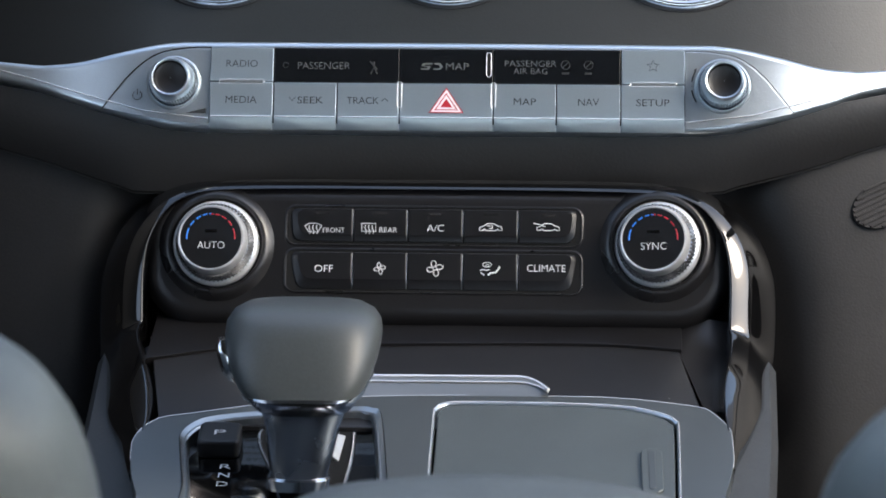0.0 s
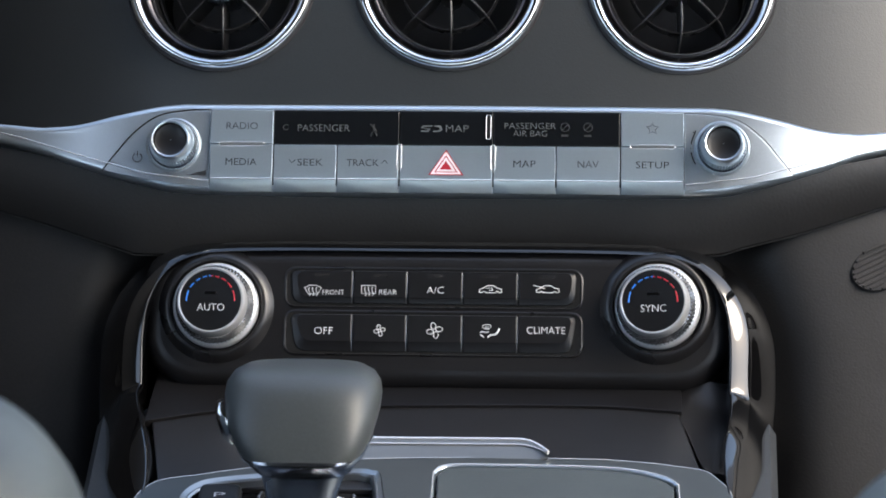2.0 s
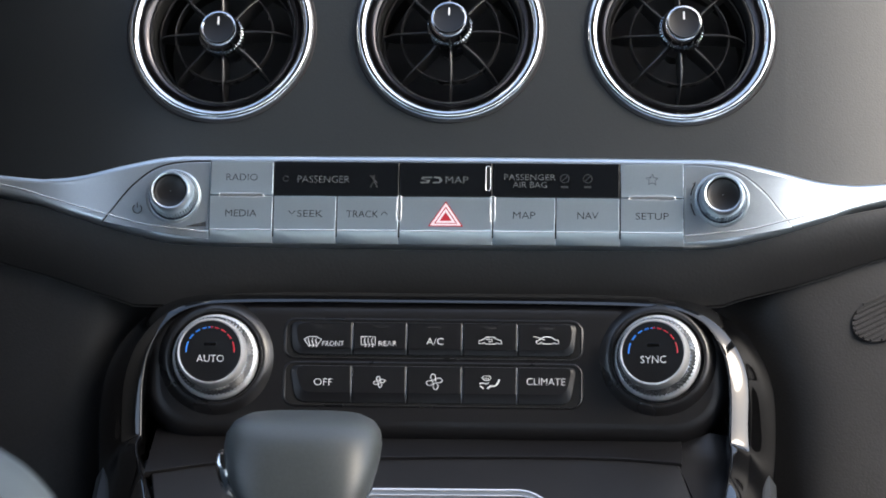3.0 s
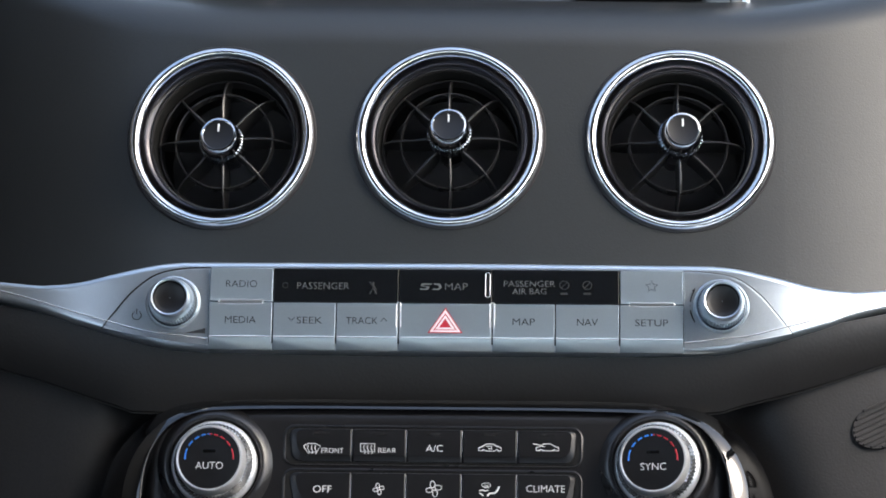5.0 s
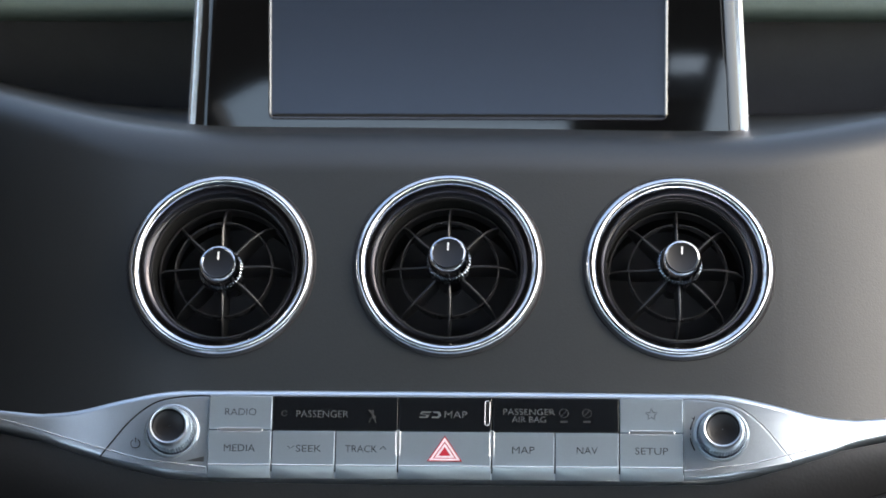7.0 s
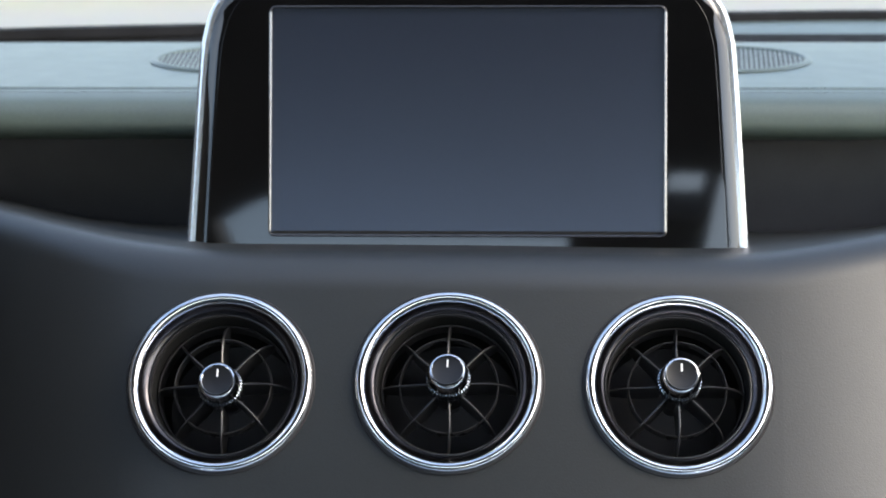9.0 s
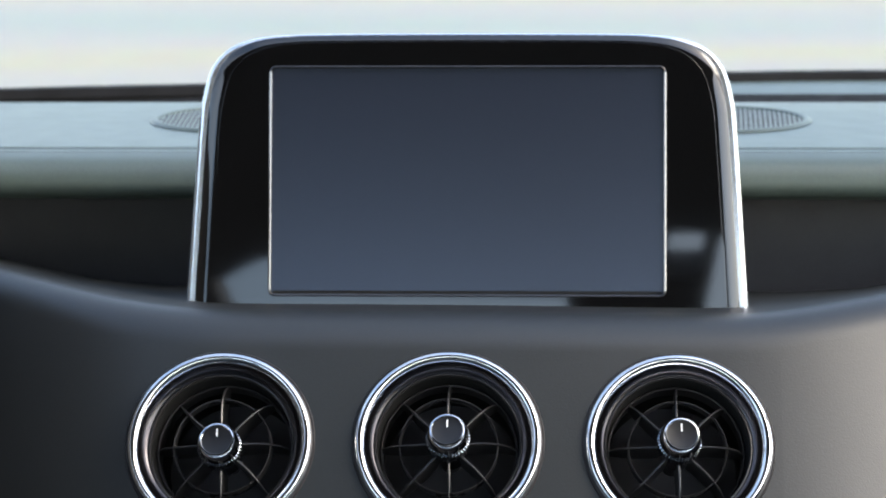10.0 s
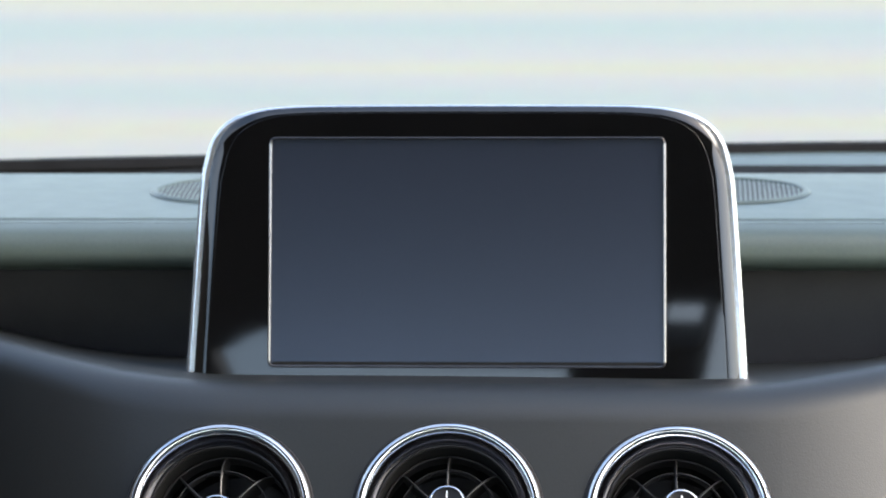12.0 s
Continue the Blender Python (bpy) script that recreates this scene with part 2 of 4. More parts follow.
def smooth(pts, n=6, closed=False):
    """A Catmull-Rom curve through points of any dimension."""
    p = [np.array(q, float) for q in pts]
    m = len(p)
    out = []
    for i in range(m if closed else m - 1):
        a, b, c, d = (p[(i + k) % m] if closed else p[min(max(i + k, 0), m - 1)] for k in (-1, 0, 1, 2))
        for j in range(n):
            t = j / n
            out.append(tuple(0.5 * (2 * b + (c - a) * t + (2 * a - 5 * b + 4 * c - d) * t * t + (3 * b - a - 3 * c + d) * t ** 3)))
    if not closed:
        out.append(tuple(p[-1]))
    return out


def smooth_rows(rows, n=4):
    """More rows between the given ones, point by point."""
    lines = [smooth(col, n) for col in zip(*rows)]
    return [list(r) for r in zip(*lines)]


def skin(rings, close_ring=True, cap0=False, cap1=False, flip=False):
    """A surface over rings of equal length."""
    bm = bmesh.new()
    vs = [[bm.verts.new(q) for q in r] for r in rings]
    n = len(vs[0])
    for a, b in zip(vs, vs[1:]):
        for i in range(n if close_ring else n - 1):
            j = (i + 1) % n
            f = (a[i], a[j], b[j], b[i])
            bm.faces.new(f[::-1] if flip else f)
    for cap, r in ((cap0, vs[0]), (cap1, vs[-1])):
        if cap:
            bm.faces.new(r)
    bmesh.ops.recalc_face_normals(bm, faces=bm.faces)
    return bm


def lathe(profile, seg=56, cap0=False, cap1=False, teeth=0, depth=0.0, rows=()):
    """A body turned about z; the profile rows named in rows are cut into teeth."""
    rings = []
    if teeth:
        seg = teeth * 4
    for k, (r, z) in enumerate(profile):
        ring = []
        for i in range(seg):
            a = 2 * math.pi * i / seg
            rr = r - (depth if teeth and k in rows and i % 4 in (0, 1) else 0)
            ring.append((rr * math.cos(a), rr * math.sin(a), z))
        rings.append(ring)
    return skin(rings, True, cap0, cap1)


def knurl(profile, teeth, depth):
    """A turned band cut into small pyramids in staggered rows."""
    rings = []
    for k, (r, z) in enumerate(profile):
        edge = k in (0, len(profile) - 1)
        ring = []
        for i in range(teeth * 4):
            a = 2 * math.pi * i / (teeth * 4)
            proud = 0.0 if edge else depth * (1 - abs((i + 2 * (k % 2)) % 4 - 2) / 2)
            ring.append(((r - 0.5 * depth + proud) * math.cos(a), (r - 0.5 * depth + proud) * math.sin(a), z))
        rings.append(ring)
    return skin(rings, True)


def superellipse(cx, cy, z, a, b, e=3.0, n=44):
    out = []
    for i in range(n):
        t = 2 * math.pi * i / n
        c, s = math.cos(t), math.sin(t)
        out.append((cx + a * math.copysign(abs(c) ** (2 / e), c), cy + b * math.copysign(abs(s) ** (2 / e), s), z))
    return out


def loft(sections, e=3.0, n=44):
    return skin([superellipse(*s[:5], s[5] if len(s) > 5 else e, n) for s in sections], True, True, True)


def sheet(fn, us, vs, thick=0.0):
    """A surface fn(u, v) over a grid, with a thickness behind it."""
    bm = bmesh.new()
    g = [[bm.verts.new(fn(u, v)) for u in us] for v in vs]
    for r0, r1 in zip(g, g[1:]):
        for i in range(len(us) - 1):
            bm.faces.new((r0[i], r0[i + 1], r1[i + 1], r1[i]))
    bm.normal_update()
    if thick:
        bmesh.ops.solidify(bm, geom=bm.faces[:], thickness=thick)
    return bm


def as_mesh(bm):
    me = bpy.data.meshes.new("shape")
    bm.to_mesh(me)
    bm.free()
    return me


def bent(me, mid, start, k, lean):
    """Turns the ends of a strip away, as a car's trim follows the dashboard."""
    bm = bmesh.new()
    bm.from_mesh(me)
    for x in steps(start, start + 330, 22):
        for s in (-1, 1):
            bmesh.ops.bisect_plane(bm, geom=bm.verts[:] + bm.edges[:] + bm.faces[:], plane_co=(mid + s * x, 0, 0), plane_no=(1, 0, 0))
    for v in bm.verts:
        dz = k[v.co.x > mid] * max(0.0, abs(v.co.x - mid) - start) ** 2
        v.co.z -= dz
        v.co.y += lean * dz
    bm.to_mesh(me)
    bm.free()
    return me


def steps(a, b, n):
    return [a + (b - a) * i / n for i in range(n + 1)]


# the sloping face of the dashboard: x right, y up the slope, z out of it
STACK = pose(0, 1.0413, 0.7877, 59, 0, 0)
# the top of the tunnel console: x right, y ahead, z up
CONSOLE = pose(0, 0.9613, 0.7533, 6, 0, 0)
# the middle of the upright display
SCREEN = pose(0.0086, 1.2187, 1.0041, 77, 0, 0)


# ---- the car's shell round the place ----
def box(x0, y0, z0, x1, y1, z1):
    bm = bmesh.new()
    bmesh.ops.create_cube(bm, size=1.0)
    for v in bm.verts:
        v.co = (x0 + (v.co.x + 0.5) * (x1 - x0), y0 + (v.co.y + 0.5) * (y1 - y0), z0 + (v.co.z + 0.5) * (z1 - z0))
    return bm


def extruded(profile, x0, x1, closed=True):
    """A profile of (y, z), drawn out along x."""
    rings = [[(x, y, z) for y, z in profile] for x in (x0, x1)]
    return skin(rings, closed, closed, closed)


def setting(name, bm, mat, label, category="car body", m=None):
    ob = part(name, bm, mat)
    if m is not None:
        ob.matrix_world = m
    return tagged(ob, label, category, kind="structure")


gb = bmesh.new()
bmesh.ops.create_grid(gb, x_segments=2, y_segments=2, size=900000)
setting("ground", gb, GROUND, "pale sunlit paving with grass verges outside the car", "ground")

setting("floor", box(-720, -1900, 235, 720, 1500, 255), CARPET, "black carpeted car floor", "floor")
# unseen openings, added and shaped to put sky reflections on the screen housing
reflection_holes = [[(-335, -500), (-316, -486), (-290, -440), (-266, -406), (-240, -400), (-205, -440), (-165, -545), (60, -565), (60, -1000), (-335, -1000)],
              rect(163, -474, 206, -302, 8), rect(217, -1000, 420, -308, 8)]
setting("ceiling", slab([rect(-560, -1150, 560, 840, 60)] + reflection_holes, 1410, 1440), HEADLINER, "dark fabric headliner with added openings for screen reflections", "roof lining")
for side, tag in ((-1, "west"), (1, "east")):
    setting("wall_" + tag, box(side * 735 - 15, -1900, 235, side * 735 + 15, 1600, 960), TRIM_DARK, "dark door trim below the side windows", "door trim")
    post = extruded([(-30, 950), (60, 950), (40, 1400), (-20, 1400)], side * 690 - 20, side * 690 + 20)
    setting("pillar_" + tag, post, HEADLINER, "dark upright pillar between the side windows", "pillar")
    setting("window_post_" + tag, skin([[(side * x + dx, y + dy, z) for dx, dy in ((-22, -30), (22, -30), (22, 30), (-22, 30))]
            for x, y, z in ((700, 1680, 960), (665, 1290, 1190), (620, 880, 1395))], True, True, True), HEADLINER, "slanting windscreen pillar", "pillar")
    setting("rear_quarter_" + tag, skin([[(side * x + dx, y + dy, z) for dx, dy in ((-25, -70), (25, -70), (25, 70), (-25, 70))]
            for x, y, z in ((690, -1450, 950), (650, -1050, 1200), (610, -700, 1390))], True, True, True), HEADLINER, "slanting rear quarter pillar", "pillar")
# unseen bank, added to cut low sky light and reflections from the left
setting("backdrop", sheet(lambda y, z: (-3200 + 160 * math.sin(y * 0.004) + 0.08 * z, y, z), steps(-6000, 6000, 60), steps(0, 1500, 8), 300), LEFT_BLOCKER, "unseen dark hedge-like bank added to block light from the left", "hedge")
setting("wall_north", box(-720, 1590, 235, 720, 1620, 990), CARPET, "dark bulkhead ahead of the dashboard", "bulkhead")
setting("wall_south", box(-720, -1930, 235, 720, -1900, 1000), TRIM_DARK, "dark panel behind the rear seats", "car panel")
setting("parcel_shelf", box(-690, -1890, 960, 690, -1150, 985), TRIM_DARK, "dark shelf under the rear window", "shelf")
glass_foot = smooth([(-700, 1330), (-450, 1470), (-270, 1527), (-150, 1550), (0, 1580), (150, 1606), (300, 1614), (700, 1600)], 6)
setting("cowl", skin([[(x, y, 980), (x, y, 1002), (x, y + 4, 1006.4), (x, y + 16, 1006.4), (x, y + 20, 980)] for x, y in glass_foot], True, True, True),
        RUBBER, "black cowl seal at the foot of the windscreen", "seal")
setting("defroster_slot", extruded([(1510, 985), (1510, 997.5), (1530, 998.2), (1555, 1001.2), (1555, 985)], -700, 700), RUBBER, "black slot between dashboard top and defroster strip", "slot")
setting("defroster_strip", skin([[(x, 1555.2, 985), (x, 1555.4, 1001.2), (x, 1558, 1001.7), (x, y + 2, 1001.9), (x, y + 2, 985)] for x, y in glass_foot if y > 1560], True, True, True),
        LEATHER_TOP_LIT, "defroster strip between dashboard top and windscreen, painted paler for skylight", "trim strip")
# unseen hood, added to keep sky light off the left of the face
setting("blocking_hood", skin([superellipse(-455, 1090 + dy, z, w, d, 4.0, 40) for z, w, d, dy in ((700, 190, 210, 0), (1000, 190, 210, 0), (1055, 184, 202, 2), (1080, 165, 180, 4))], True, True, True), TRIM_DARK,
        "unseen dark instrument hood added to shade the left of the dashboard", "dashboard")

# ---- the upper pad of the dashboard ----
PAD = smooth([(1345, 930), (1350, 970), (1325, 979.4), (1305, 982.0), (1299, 989), (1304, 999.6), (1318, 1003.2)], 5) + \
    [(1321, 1003.6), (1322.4, 1002.9), (1323.8, 1003.8), (1330, 1004.0), (1440, 1004), (1500, 1003.4), (1509, 1002.6), (1512, 1000), (1512, 930)]
# pad colour already carries the brightness of the sky on it
setting("dashboard_top", extruded(PAD, -700, 700), LEATHER_TOP_LIT, "stitched leather top of the dashboard, painted paler for skylight", "dashboard")
stitches = bmesh.new()
for i in range(-130, 131):
    for yy in (1317.2, 1326.0):
        b2 = box(i * 4.6 - 1.7, yy, 1002.6, i * 4.6 + 1.7, yy + 0.7, 1003.2 if yy < 1320 else 1004.1)
        me2 = bpy.data.meshes.new("s")
        b2.to_mesh(me2)
        b2.free()
        stitches.from_mesh(me2)
        bpy.data.meshes.remove(me2)
seam = part("stitching", stitches, LEATHER_TOP_LIT, bpy.data.objects["dashboard_top"], label="row of grey thread stitches")
tagged(seam, kind="stuff")
setting("dashboard_recess", extruded([(1205, 900), (1350, 900), (1350, 984), (1338, 984), (1338, 925), (1300, 921), (1205, 921)], -700, 700), RECESS,
        "dark hollow between the dashboard face and its top", "dashboard")

# ---- the sloping face with three holes for the vents ----
VENTS = (-94.0, 3.4, 101.0)
VENT_Y = 142.0
BOW = 1700.0


def bulge(x):
    """How far the bowed face falls back from its middle."""
    return -(x - 3.4) ** 2 / (2 * BOW) - 0.0032 * max(0.0, -92 - x) ** 2 - 0.0014 * max(0.0, x - 122) ** 2


def bowed(me):
    """Cuts a flat plate into strips and lays it on the bowed face."""
    bm = bmesh.new()
    bm.from_mesh(me)
    lo, hi = min(v.co.x for v in bm.verts), max(v.co.x for v in bm.verts)
    for x in steps(lo, hi, 48)[1:-1]:
        bmesh.ops.bisect_plane(bm, geom=bm.verts[:] + bm.edges[:] + bm.faces[:], plane_co=(x, 0, 0), plane_no=(1, 0, 0))
    for v in bm.verts:
        v.co.z += bulge(v.co.x)
    bm.to_mesh(me)
    bm.free()
    return me


dash = thing("dashboard_face", STACK, "dark grey soft grained leather face of the dashboard", "dashboard", kind="structure")
face = slab([rect(-137, 66, 145, 182.4)] + [circle(x, VENT_Y, 36.5, 64) for x in VENTS], -3, 0)
part("face_panel", bowed(face), LEATHER, dash)
for x0_, x1_ in ((-137, -307), (145, 315)):
    part("face_wing", sheet(lambda u, v: (u, v, bulge(u)), steps(x0_, x1_, 30), steps(71, 182.4, 8)), LEATHER, dash)
# height of the crease between face and shelf
CREASE = smooth([(-420, 266), (-300, 246), (-250, 234), (-195, 220.5), (-169, 214.4), (-144, 209.3), (-119, 206.0), (-95, 204.4), (0, 203.8), (100, 203.0), (133, 203.4), (150, 205.2), (170, 208.3), (191, 212.2), (250, 224), (330, 242)], 6)


def rolled(u, v):
    """The upper rim: straight, rolled over, then a shelf running back under the pad."""
    r, back = 24.0, bulge(u)
    top = along(CREASE, u) + 0.355 * (-6 - back + 5.6) - 20.2
    if v <= 1:
        return (u, 182.3 + (top - 182.3) * v, back)
    turn = 67.2 + 2.8 * min(1.0, max(0.0, abs(u - 8) - 125) / 70)
    a = radians(turn * min(v - 1, 1.0))
    far = 178 * max(0.0, v - 2)
    b = radians(turn)
    return (u, top + r * math.sin(a) + far * math.cos(b), back - r + r * math.cos(a) - far * math.sin(b))


def along(table, x):
    return float(np.interp(x, [p[0] for p in table], [p[1] for p in table]))


part("rolled_rim", sheet(rolled, steps(-307, 315, 104), [0, 0.5, 1] + [1 + i / 12 for i in range(1, 13)] + [2.03, 2.1, 2.25, 2.5, 2.75, 3]), LEATHER, dash, crease=60)


# the leather below the silver strip turns under, down to a seam
SEAM = smooth([(-420, 104), (-300, 78), (-186, 43.8), (-171, 39.5), (-157, 34.8), (-142, 29.6), (-130, 26.1), (-122, 24.8), (-60, 26), (60, 27), (112, 26.6), (121, 28.3), (135, 32.1), (147, 35.3), (166, 41.5), (186.5, 48.9), (300, 86), (420, 114)], 5)
UNDER = [(-420, 112), (-260, 84), (-180, 68), (-140, 58), (-95, 52), (100, 52), (146, 58), (186, 68), (264, 84), (424, 116)]


def knee_at(u, v):
    y0, y1 = along(UNDER, u), along(SEAM, u)
    return (u, y0 + (y1 - y0) * v, 2.0 - 13.0 * (0.35 * v + 0.65 * v * v) - 0.0020 * (1 - 0.4 * v) * max(0.0, abs(u - 3.4) - 118) ** 2)


def lip_at(u, v):
    y1 = along(SEAM, u)
    a = radians(40 + 140 * v)
    return (u, y1 - 1.1 * math.sin(a), -11.0 - 1.3 * (1 - math.cos(a - radians(40))) - 0.0012 * max(0.0, abs(u - 3.4) - 118) ** 2)


part("knee_panel", sheet(knee_at, steps(-410, 414, 120), steps(0, 1, 10)), LEATHER_KNEE, dash, label="dark leather panel below the silver strip")
part("knee_lip", sheet(lip_at, steps(-410, 414, 120), steps(0, 1, 6)), LEATHER_KNEE, dash)
lower = thing("lower_dashboard", STACK, "black grained lower dashboard beside the console", "dashboard", kind="structure")


def side_at(u, f, s, deep):
    """The lower dashboard beside the console, from just above the seam down to the footwell."""
    v = along(SEAM, s * u) + 6 - f * (along(SEAM, s * u) + 266)
    z = -deep * min(1.0, max(0.0, (45 - v) / 90)) - 13.4 - 0.0012 * max(0.0, u - 118) ** 2 - 22 * max(0.0, (60 - v) / 300) ** 1.2 - 16 / (1 + math.exp((u - 146 + 15 * min(1.0, max(0.0, (v + 15) / 40))) / 5))
    return (s * u, v, z)


for sgn in (-1, 1):
    us = steps(104, 176, 36) + steps(182, 460, 14)
    part("side_panel", sheet(lambda u, f, s=sgn: side_at(u, f, s, 8.0 if s < 0 else 0.0), us, steps(0, 1, 20)), LEATHER_DARK, lower, label="black grained leather side panel")
setting("footwell", box(-700, 1280, 255, 700, 1300, 900), CARPET, "black carpeted footwell", "footwell")


# ---- round air vents ----
def make_vent(tilt, lean, rise):
    v = thing("air_vent", STACK, "round black air vent with a polished chrome bezel", "air vent", "vents in the dashboard")
    part("gasket", lathe([(39.6, 0.2), (40.5, 0.3), (41.0, -0.4), (41.1, -2.0)], 96), VENT_BLACK, v)
    part("bezel", lathe([(40.0, -3), (40.0, 0.4), (39.7, 1.7), (39.0, 2.8), (37.9, 3.4), (36.8, 3.2), (35.8, 2.4), (35.1, 1.4)], 120), CHROME, v, label="polished chrome ring", crease=60)
    part("bezel_slope", lathe([(35.1, 1.4), (34.4, 0.2), (33.6, -1.0), (32.8, -1.9), (32.1, -2.4), (31.7, -2.6), (31.5, -3.4)], 120), FUNNEL_METAL, v, label="smoked metallic inner slope of the ring", crease=60)
    part("inner_ring", lathe([(31.5, -3.4), (31.3, -2.9), (30.9, -2.8), (30.6, -3.2), (30.4, -4.4)], 96), VENT_GLOSS, v, label="thin glossy inner ring")
    part("throat", lathe([(30.4, -4.3), (30.1, -7), (29.9, -20), (29.7, -46)], 72), GAP_BLACK, v, label="black throat")
    part("back_wall", lathe([(30.0, -45), (0.5, -46)], 40), CAVITY, v)
    wheel = part("vane_wheel", lathe([(28.6, -9.5), (29.0, -9.2), (29.4, -9.5), (29.4, -18), (28.6, -18), (28.6, -9.5)], 72), VENT_BLACK, v, at=(0, 0, -3.2))
    blade = None
    for k in range(8):
        if blade is None:
            pts = smooth([(6, 0, 0.2), (14, 0.5, -0.2), (20, 0.5, -1.2), (25, 0.2, -3.6), (28.6, -0.2, -9.0)], 4)
            rings = []
            for (r, off, h), w in zip(pts, steps(0.50, 0.34, len(pts) - 1)):
                rings.append([(r, off - w, h - 0.3), (r, off, h), (r, off + w, h - 0.3), (r, off + w * 0.8, -16), (r, off - w * 0.8, -16)])
            blade = skin(rings, True, True, True)
        ob = part("vane", blade, VENT_VANE, wheel, rot=(0, 0, 45 * k))
        blade = ob.data
    part("middle_ring", lathe([(20.6, -2.6), (20.9, -2.3), (21.2, -2.6), (21.2, -8), (20.6, -8), (20.6, -2.6)], 72), VENT_VANE, wheel)
    part("spindle", lathe([(4.5, -30), (5.5, -10), (6.4, -3)], 32), VENT_BLACK, wheel)
    hub = part("hub", lathe([(7.6, -8), (8.5, 1.0), (8.8, 4.0), (8.6, 9.5), (8.5, 11.6), (8.1, 13.4), (7.4, 14.4), (6.8, 14.5), (6.4, 14.0)], 64), CHROME, v, at=(0, rise, -6.5), rot=(tilt, lean, 0), label="chrome hub")
    part("grip", lathe([(8.6, 1.6), (9.4, 2.2), (9.5, 7.2), (8.7, 7.8)], teeth=40, depth=0.7, rows=(1, 2)), COLLAR_GLOSS, hub, label="knurled ring")
    part("cap", lathe([(6.6, 14.1), (6.1, 13.95), (0.2, 14.05)], 48), BUTTON_BLACK, hub, label="black cap")
    part("index_mark", slab([rect(-0.35, 1.4, 0.35, 4.9)], 13.95, 14.3), PRINT_WHITE, hub, label="white pointer line")
    return v


for x, tilt, lean, rise in zip(VENTS, (-6.0, -11.0, -6.0), (0.0, -0.8, 2.0), (-2.4, 0.4, 1.0)):
    make_vent(tilt, lean, rise).matrix_world = STACK @ pose(x / 1000, VENT_Y / 1000, bulge(x) / 1000, 0, math.degrees(math.atan((x - 3.4) / BOW)), 0)

# ---- silver strip with the radio keys ----
MID = 3.4
BEND = (0.0021, 0.0029)
WING = [(0, 85.6), (98.5, 85.3), (112, 85.0), (122, 83.8), (138, 80.3), (153, 76.6), (166, 75.2), (182, 75.8), (260, 84), (420, 108)]
WING_LOW = [(420, 99), (260, 80), (182, 66.3), (157, 59.1), (126, 50.8), (98.5, 47.6), (0, 46.8)]
right_side = smooth(WING, 6) + smooth(WING_LOW, 6)
wing_outline = [(MID + x, y) for x, y in right_side] + [(MID - x, y) for x, y in right_side[::-1][1:-1]]
radio = thing("radio_panel", STACK, "satin silver strip with radio keys and two turning knobs", "control panel")
part("wing", bent(slab([wing_outline], -15, 7.2, 2.6, 6), MID, 111, BEND, 0.21), SATIN, radio, label="satin silver winged trim strip")
part("key_bed", slab([rect(MID - 98.3, 50.5, MID + 98.3, 82.4)], 0, 7.6), GAP_BLACK, radio)
pod = smooth([(98.6, 81.9), (108, 81.6), (120, 79.2), (130, 72), (138, 62.5), (143, 56.6)], 5) + smooth([(142, 55.9), (126, 52.7), (112, 50.6), (98.6, 49.2)], 4)
for s in (-1, 1):
    part("knob_plate", bent(slab([[(MID + s * x, y) for x, y in pod]], 5, 7.5, 0.25, 2), MID, 111, BEND, 0.21), SATIN, radio)
    gap = smooth([(98.4, 82.5), (108, 82.2), (120.5, 79.7), (130.6, 72.4), (138.6, 62.8), (143.6, 56.2)], 5)
    part("plate_gap", bent(strokes([[(MID + s * x, y, 7.25) for x, y in gap]], 0.6 if s < 0 else 0.34), MID, 111, BEND, 0.21), GAP_BLACK if s < 0 else STRIP_GREY, radio)
    foot = [(x, float(np.interp(x, [p[0] for p in WING_LOW[::-1]], [p[1] for p in WING_LOW[::-1]]))) for x in steps(98.7, 142.6, 12) + steps(143.4, 400, 30)]
    for nm, line, top in (("plate_lip", foot[:13], 7.62), ("wing_lip", foot[13:], 7.4)):
        lip = skin([[(MID + s * x, y - 0.2, 1.0), (MID + s * x, y - 0.1, top - 5.6), (MID + s * x, y + 0.5, top - 4.9), (MID + s * x, y + 4.1, top - 0.5), (MID + s * x, y + 4.7, top), (MID + s * x, y + 4.8, 4.0)] for x, y in line], True, True, True)
        part(nm, bent(as_mesh(lip), MID, 111, BEND, 0.21), SATIN, radio, label="satin lip turned under along the lower edge")
        # highlight along the lip, laid on as a paler bar
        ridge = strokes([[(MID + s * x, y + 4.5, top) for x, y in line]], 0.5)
        part("lip_ridge_glint", bent(ridge, MID, 111, BEND, 0.21), BRIGHT_SATIN, radio)

LIFT = 1.5
COLS = (-98.3, -71.7, -45.3, -19.4, 19.4, 45.4, 71.9, 98.3)


def key_block(w, flat_top, flat_low, bent):
    """A key with a flat face and a lower lip that turns under."""
    g = 0.28
    x0, x1 = -w / 2 + g, w / 2 - g
    prof = [(flat_top, 5.0), (flat_top, 7.7), (flat_top - 0.3, 8.0), (flat_low + 0.6, 8.0), (flat_low, 7.85)]
    if bent:
        prof += [(flat_low - 0.6, 7.6), (flat_low - 5.0, 6.6), (flat_low - 5.5, 6.1), (flat_low - 5.6, 1.0)]
    else:
        prof += [(flat_low - 0.1, 7.6), (flat_low - 0.1, 5.0)]
    rings = [[(x, y, z - dz) for y, z in prof] for x, dz in ((x0, 0.25), (x0 + 0.25, 0), (x1 - 0.25, 0), (x1, 0.25))]
    return skin(rings, True, True, True)


